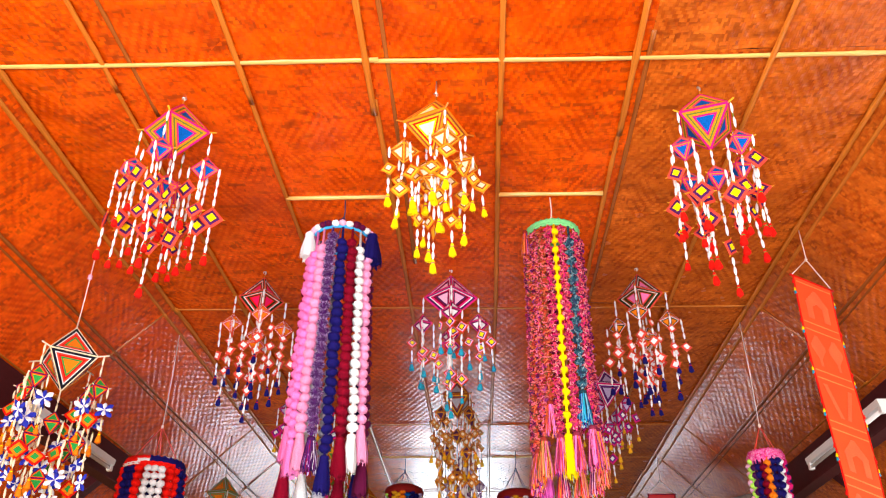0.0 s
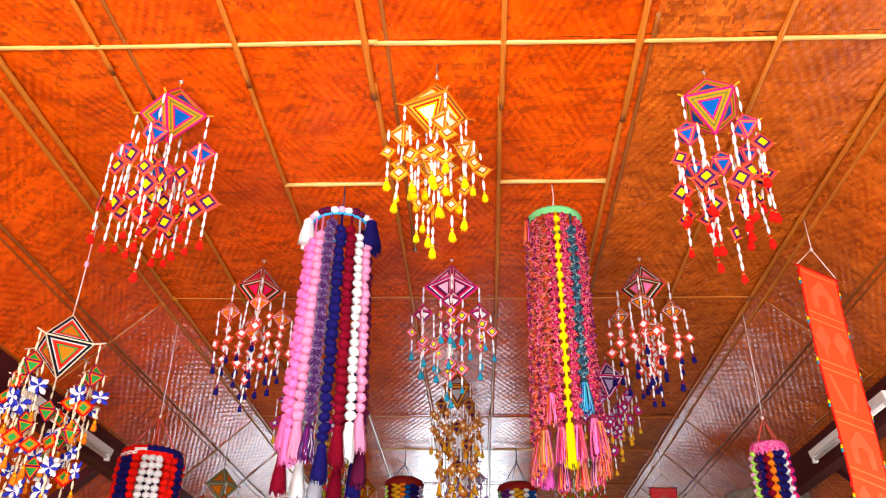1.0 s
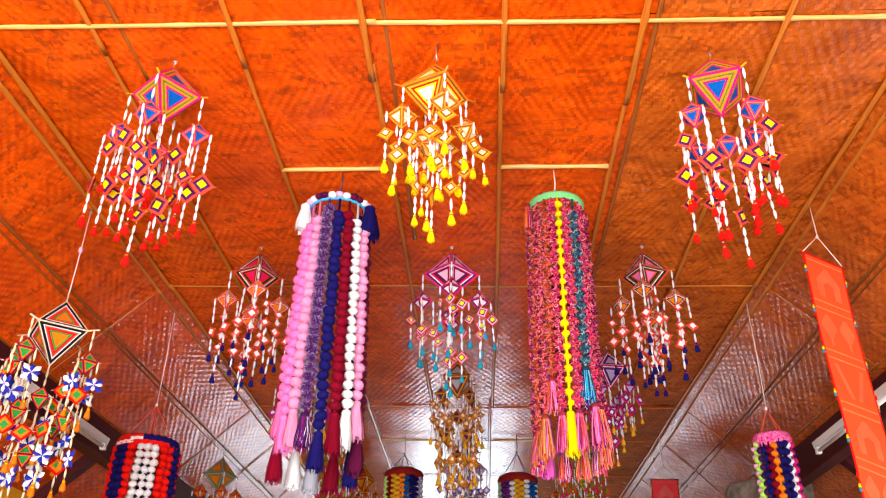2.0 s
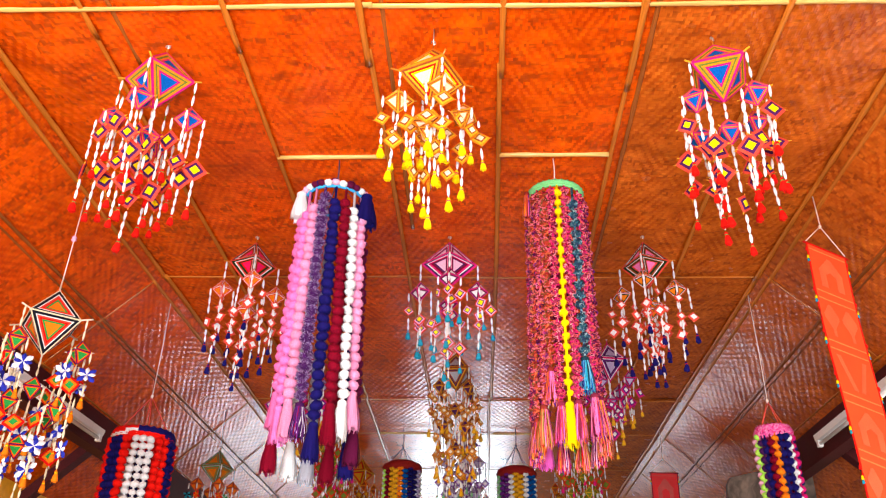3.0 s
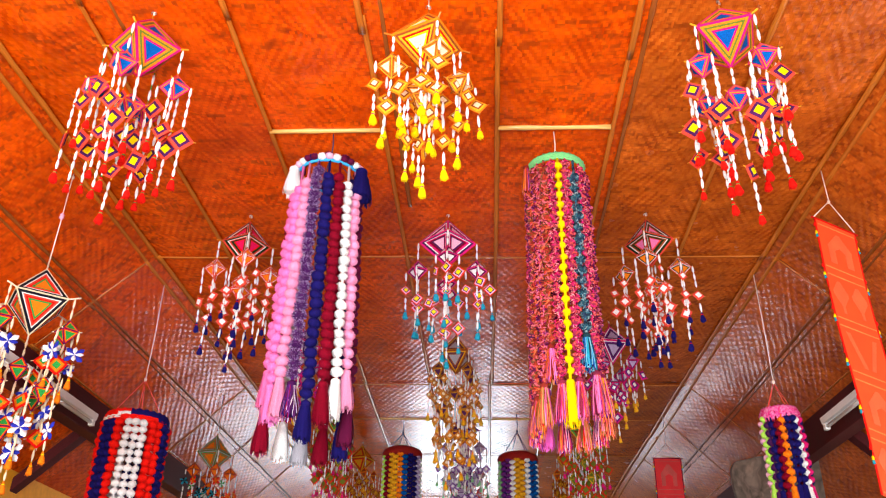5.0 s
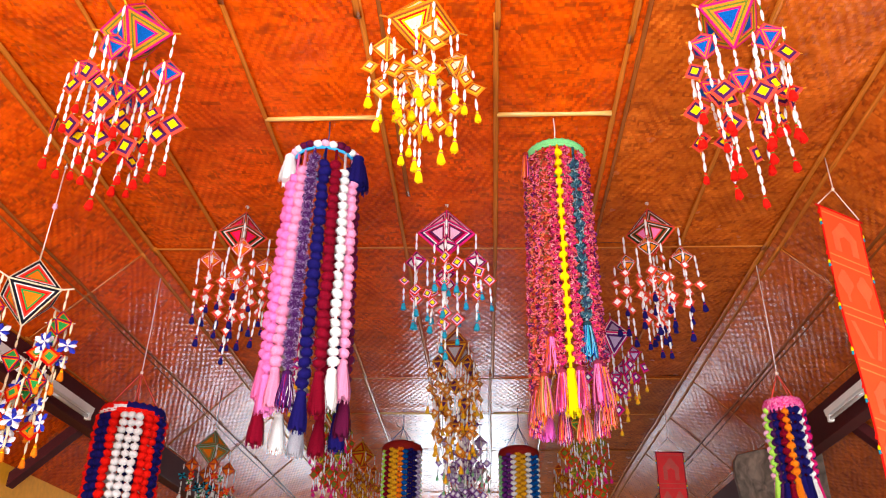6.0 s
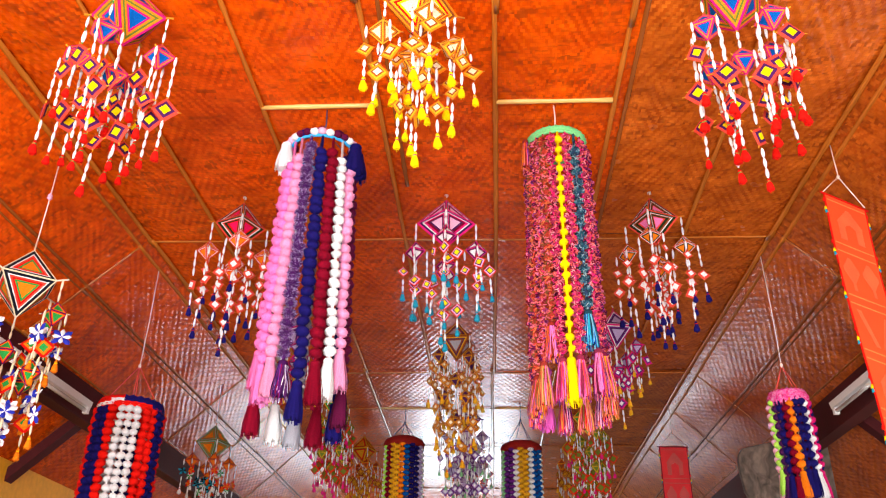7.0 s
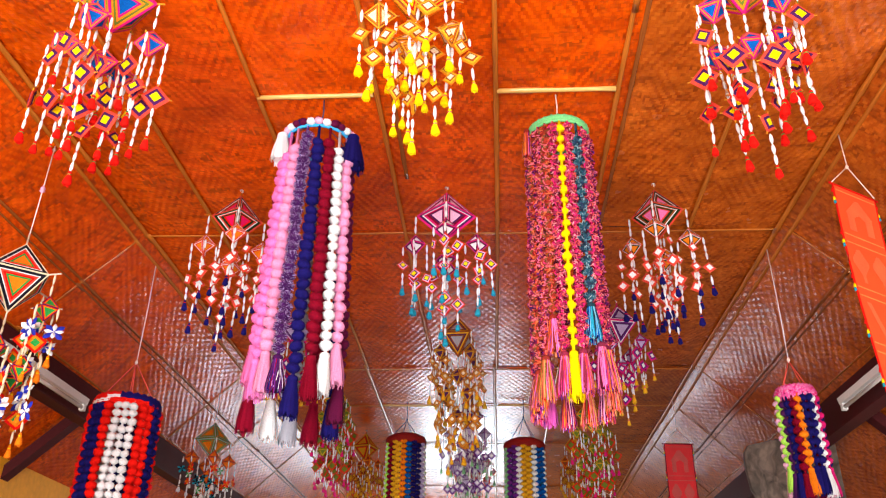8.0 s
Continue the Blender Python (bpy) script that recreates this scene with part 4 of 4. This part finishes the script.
# pink, navy and white tube; the camera sees the angles round 270
garland_tube(-0.715, 3.86, 4.12, 4.01, 3.875, "pink, navy, crimson and white pompom garland on a hoop", [(a, c, first, round(count * 1.2), tail) for a, c, first, count, tail in [
    (192, PINK, 0.16, 17, 0.17), (212, (0.86, 0.20, 0.56), 0.15, 18, 0.17), (233, (0.87, 0.29, 0.52), 0.13, 18, 0.18),
    (253, PURPLEMIX, 0.06, 20, 0.16), (273, NAVY, 0.10, 21, 0.17), (293, CRIMSON, 0.10, 19, 0.19), (314, WHITE, 0.12, 18, 0.18), (336, (0.88, 0.33, 0.58), 0.15, 17, 0.18),
    (5, MAROON, 0.1, 20, 0.18), (35, NAVY, 0.1, 21, 0.17), (65, CRIMSON, 0.1, 21, 0.18), (95, GREY, 0.1, 21, 0.18), (125, WHITE, 0.1, 21, 0.17), (150, OLIVE, 0.1, 16, 0.15), (172, CRIMSON, 0.1, 21, 0.18)]],
    0.150, 0.185, (WHITE, LIGHTPINK, WHITE, MAROON, MAROON), (WIRE, WIRE), pom=0.0285, step=0.0467, ring_pom=0.75, shift=9, crown=(MAROON, NAVY, MAROON), extra=((205, WHITE, 0.16, 0.04), (345, NAVY, 0.17, 0.045), (10, NAVY, 0.15, 0.04)))
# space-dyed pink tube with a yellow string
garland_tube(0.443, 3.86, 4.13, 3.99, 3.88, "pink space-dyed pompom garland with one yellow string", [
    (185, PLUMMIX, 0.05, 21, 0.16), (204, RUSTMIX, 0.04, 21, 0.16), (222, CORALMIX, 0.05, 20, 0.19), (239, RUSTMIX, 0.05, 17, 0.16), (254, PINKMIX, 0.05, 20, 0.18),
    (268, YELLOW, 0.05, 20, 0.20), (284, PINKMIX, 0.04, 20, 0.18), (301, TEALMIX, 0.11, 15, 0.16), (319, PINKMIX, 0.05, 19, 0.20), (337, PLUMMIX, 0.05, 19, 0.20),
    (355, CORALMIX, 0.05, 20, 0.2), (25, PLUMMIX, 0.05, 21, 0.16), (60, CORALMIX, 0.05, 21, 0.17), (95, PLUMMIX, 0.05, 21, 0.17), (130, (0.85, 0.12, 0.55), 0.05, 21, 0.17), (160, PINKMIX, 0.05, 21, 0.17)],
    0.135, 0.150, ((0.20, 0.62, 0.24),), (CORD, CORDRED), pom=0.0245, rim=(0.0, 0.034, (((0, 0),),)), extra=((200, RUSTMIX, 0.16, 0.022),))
# red, navy and white tube on a long cord
cols = [(181 + 15 * k, c, 0.035, 15, 0.16) for k, c in enumerate((RED, RED, NAVY, NAVY, RED, WHITE, WHITE, WHITE, RED, RED, NAVY, NAVY, RED, RED, WHITE, WHITE, RED, NAVY, NAVY, WHITE, WHITE, NAVY, NAVY, RED))]
garland_tube(-2.222, 5.57, 4.085, 3.38, 3.075, "red, navy and white pompom garland on a long cord", cols, 0.195, 0.205, (RED, NAVY, WHITE), (CORD, CORDRED), pom=0.029, step=0.049, shift=22,
             rim=(-0.03, 0.05, (((0, 1), (95, 0), (278, 1)), ((0, 1), (95, 0), (255, 2), (280, 1)), ((0, 1), (95, 2), (262, 0), (330, 1)), ((0, 0),))))
# small tube of lime, orange and navy
garland_tube(1.937, 5.53, 4.13, 3.352, 3.136, "lime, orange, navy and white pompom garland on a cord", [
    (186, LIME, 0.03, 8, 0.15), (208, DARKPURPLE, 0.08, 8, 0.16), (222, NAVY, 0.08, 8, 0.16), (239, CRIMSON, 0.09, 8, 0.14), (255, ORANGE, 0.06, 8, 0.15), (273, NAVY, 0.05, 8, 0.16), (288, NAVY, 0.05, 8, 0.16),
    (306, WHITE, 0.06, 8, 0.16), (326, MAGENTA, 0.05, 8, 0.16), (355, NAVY, 0.05, 8, 0.16), (40, CRIMSON, 0.05, 8, 0.16), (90, NAVY, 0.05, 8, 0.16), (140, LIGHTPINK, 0.05, 8, 0.16), (164, LIGHTPINK, 0.05, 8, 0.16)],
    0.108, 0.118, (((0.86, 0.10, 0.40), (PINK, HOTPINK, (0.9, 0.35, 0.6))),), (CORD, CORDRED), pom=0.025, step=0.053, rim=(-0.05, 0.035, (((0, 0),),)))
# the far pair under knitted caps
DEEP = (0.28, 0.015, 0.012)
ANGLES = (198, 219, 238, 253, 268, 283, 298, 313, 334, 353)
for x, y, z, seq, name in ((-0.79, 8.86, 3.73, (LIME, CRIMSON, GOLD, GOLD, ORANGE, BLUE, NAVY, NAVY, LILAC, WHITE), "rainbow striped pompom garland under a dark red cap"), (0.405, 8.78, 3.66, ((0.3, 0.7, 0.3), PURPLE, PURPLE, WHITE, GOLD, GOLD, WHITE, BLUE, BLUE, WHITE), "purple, gold and blue pompom garland under a dark red cap")):
    cols = [(a, c, 0.04 + 0.026 * (k % 2), 14, 0.15) for k, (a, c) in enumerate(zip(ANGLES, seq))] + [(10 + k * 18.6, c, 0.05, 14, 0.15) for k, c in enumerate(seq)]
    garland_tube(x, y, 4.10, 3.95, z, name, cols, 0.185, 0.195, (DEEP,), (WIRE, WIRE), pom=0.025, step=0.052, near=False, cap=DEEP, shift=-5 * x)


# ---- woven banners ----
def banner(x, y, hook, top, wide, length, turn, cloth, edge, motif, label, tilt=0.05, bands=4):
    t = empty("hanging_banner", x, y, hook, turn)
    tagged(t, label, "banner")
    h = wide / 2
    drop = hook - top
    bm = bmesh.new()
    sweep(bm, [(0, 0, roof_at(x) - hook), (0.003, 0, -drop * 0.55)], 0.003, 5)
    for s in (-1, 1):
        sweep(bm, [(0, 0, -drop * 0.55), (s * h, 0, -drop + 0.01 - s * tilt / 2)], 0.003, 5)
    lathe(bm, [(0.004, 0.012), (0.010, 0.0), (0.004, -0.012)], 6, at=(0, 0, -drop * 0.55))
    part("cord", bm, CORD, t)
    sway = lambda u, d: 0.012 * math.sin(d * 4.2 + u * 3) + 0.02 * d * math.sin(u * 5)
    spot = lambda u, d, out=0.0: Vector((u, sway(u, d) + out, -drop - d - tilt * u / wide))

    def patch(bm, u0, u1, d0, d1, out, thick=0.003, mat=0, skew=0.0):
        nu, nd = max(2, int((u1 - u0) / 0.03)), max(2, int((d1 - d0) / 0.03))
        for side in (-1, 1):
            g = [[bm.verts.new(spot(u0 + (u1 - u0) * i / nu + skew * (j / nd - 0.5), d0 + (d1 - d0) * j / nd, side * (out + thick / 2))) for i in range(nu + 1)] for j in range(nd + 1)]
            for j in range(nd):
                for i in range(nu):
                    q = (g[j][i], g[j][i + 1], g[j + 1][i + 1], g[j + 1][i])
                    f = bm.faces.new(q if side > 0 else q[::-1])
                    f.smooth, f.material_index = True, mat

    bm = bmesh.new()
    patch(bm, -h, h, 0, length, 0.0)
    part("cloth", bm, cloth, t)
    for s in (-1, 1):
        bm = bmesh.new()
        sweep(bm, [spot(s * h, length * k / 40) for k in range(41)], 0.005, 6)
        part("hem", bm, edge, t)
    bm = bmesh.new()
    sweep(bm, [spot(u, 0) for u in (-h - 0.02, 0, h + 0.02)], 0.006, 6)
    part("rod", bm, edge, t)
    section = length / bands
    for k in range(bands):
        d = k * section
        for off in (0.03, section - 0.015):
            bm = bmesh.new()
            patch(bm, -h * 0.92, h * 0.92, d + off - 0.004, d + off + 0.004, 0.0022)
            part("woven_band", bm, motif[1], t)
        # stepped roof on two posts, lozenges or braces, row by row
        lo, hi = d + 0.06, d + section - 0.05
        n = 9
        for s in (-1, 1):
            spans = []
            for j in range(n + 1):
                f = j / n
                if k % 3 == 0:
                    span = (0.0, h * 1.2 * (f + 0.06)) if f < 0.5 else (h * 0.42 - 0.02, h * 0.42 + 0.02)
                elif k % 3 == 1:
                    w = h * 0.34 * (1 - abs(2 * min(f * 1.3, 1) - 1)) + 0.008
                    span = (h * 0.45 - w, h * 0.45 + w)
                else:
                    c = h * (0.62 - 0.45 * f) if k % 2 == 0 else h * (0.2 + 0.4 * f)
                    span = (c - 0.012, c + 0.012)
                spans.append(span)
            # one raised patch, front and back joined round its rim
            bm = bmesh.new()
            sheets = [[[bm.verts.new(spot(s * (a + (b - a) * q / 3), lo + (hi - lo) * j / n, side * 0.0042)) for q in range(4)] for j, (a, b) in enumerate(spans)] for side in (-1, 1)]
            for sheet in sheets:
                for r0, r1 in zip(sheet, sheet[1:]):
                    for q in range(3):
                        bm.faces.new((r0[q], r0[q + 1], r1[q + 1], r1[q]))
            front, back = sheets
            for j in range(n):
                for q in (0, 3):
                    bm.faces.new((front[j][q], front[j + 1][q], back[j + 1][q], back[j][q]))
            for j in (0, n):
                for q in range(3):
                    bm.faces.new((front[j][q], front[j][q + 1], back[j][q + 1], back[j][q]))
            bmesh.ops.recalc_face_normals(bm, faces=bm.faces)
            part("woven_motif", bm, motif[0], t)
    count = int(length / 0.24)
    for s in (-1, 1):
        for k in range(count):
            p = spot(s * (h + 0.006), 0.08 + k * 0.24)
            for name2, col, dz in (("tuft", YELLOW, 0.0), ("tuft", TEAL, -0.017)):
                part(name2, small_tuft(col), None, t, m=Matrix.Translation(p + Vector((0, 0, dz))) @ Matrix.Scale(0.58, 4))
            part("tuft", small_tuft(RED), None, t, m=Matrix.Translation(p + Vector((0, 0, 0.05))) @ Matrix.Scale(0.6, 4))
    return t


TUFTS = {}


def small_tuft(col):
    if col not in TUFTS:
        bm = bmesh.new()
        lathe(bm, [(0.002, 0.006), (0.008, 0.0), (0.011, -0.016), (0.012, -0.028), (0.006, -0.032)], 8, jitter=0.15, rng=random.Random(str(col)))
        TUFTS[col] = mesh_of("tuft", bm, [yarn(col)])
    return TUFTS[col]


CLOTH = plain("orange_cotton", (0.86, 0.058, 0.004), 0.85, scale=45, vary=0.14, relief=0.5)
CLOTHRED = plain("red_cotton", (0.55, 0.012, 0.018), 0.8, scale=45, vary=0.2, relief=0.4)
MOTIF = plain("silver_pink_thread", (0.82, 0.10, 0.032), 0.6, scale=60, vary=0.25, relief=0.5)
MOTIFRED = plain("dull_pink_thread", (0.42, 0.045, 0.04), 0.6, scale=60, vary=0.25, relief=0.5)
banner(1.955, 4.27, 4.13, 3.79, 0.25, 1.45, 20, CLOTH, yarn(RED), (MOTIF, plain("light_orange_thread", (0.9, 0.17, 0.04), 0.7, scale=60)), "orange woven cotton banner with temple motifs and tufted edges", 0.05, 5)
banner(1.92, 8.8, 4.0, 3.69, 0.27, 1.3, 0, CLOTHRED, yarn(CRIMSON), (MOTIFRED, MOTIFRED), "red woven cotton banner with lozenge motifs", 0.0, 4)
banner(1.45, 11.0, 3.75, 3.60, 0.27, 1.3, 0, CLOTHRED, yarn(CRIMSON), (MOTIFRED, MOTIFRED), "red woven cotton banner hung far down the hall", 0.0, 4)

# ---- weathered plank hung from the beam ----
t = empty("wooden_plank", 2.36, 7.15, 3.21)
tagged(t, "grey weathered wooden plank with rounded corners hung at the beam", "plank")
bm = bmesh.new()
rng = random.Random(4)
outline = [(-0.30, -0.02), (-0.27, 0.03), (-0.10, 0.07), (0.10, 0.10), (0.36, 0.14), (0.40, 0.10), (0.40, -0.40), (-0.24, -0.42), (-0.29, -0.30), (-0.31, -0.12)]
front = [bm.verts.new((px, -0.03 + rng.uniform(-0.004, 0.004), pz)) for px, pz in outline]
back = [bm.verts.new((px, 0.03, pz)) for px, pz in outline]
bm.faces.new(front), bm.faces.new(back[::-1])
for i in range(len(outline)):
    bm.faces.new((front[i], back[i], back[(i + 1) % len(outline)], front[(i + 1) % len(outline)]))
bmesh.ops.recalc_face_normals(bm, faces=bm.faces)
bmesh.ops.bevel(bm, geom=list(bm.edges), offset=0.008, segments=2, affect="EDGES", profile=0.5)
part("board", bm, GREYWOOD, t)
bm = bmesh.new()
for px in (0.2, 0.34):
    sweep(bm, [(px, 0, 0.08), (px + 0.02, 0, roof_at(2.36 + px) - 3.21)], 0.005, 5)
part("rope", bm, CORD, t)
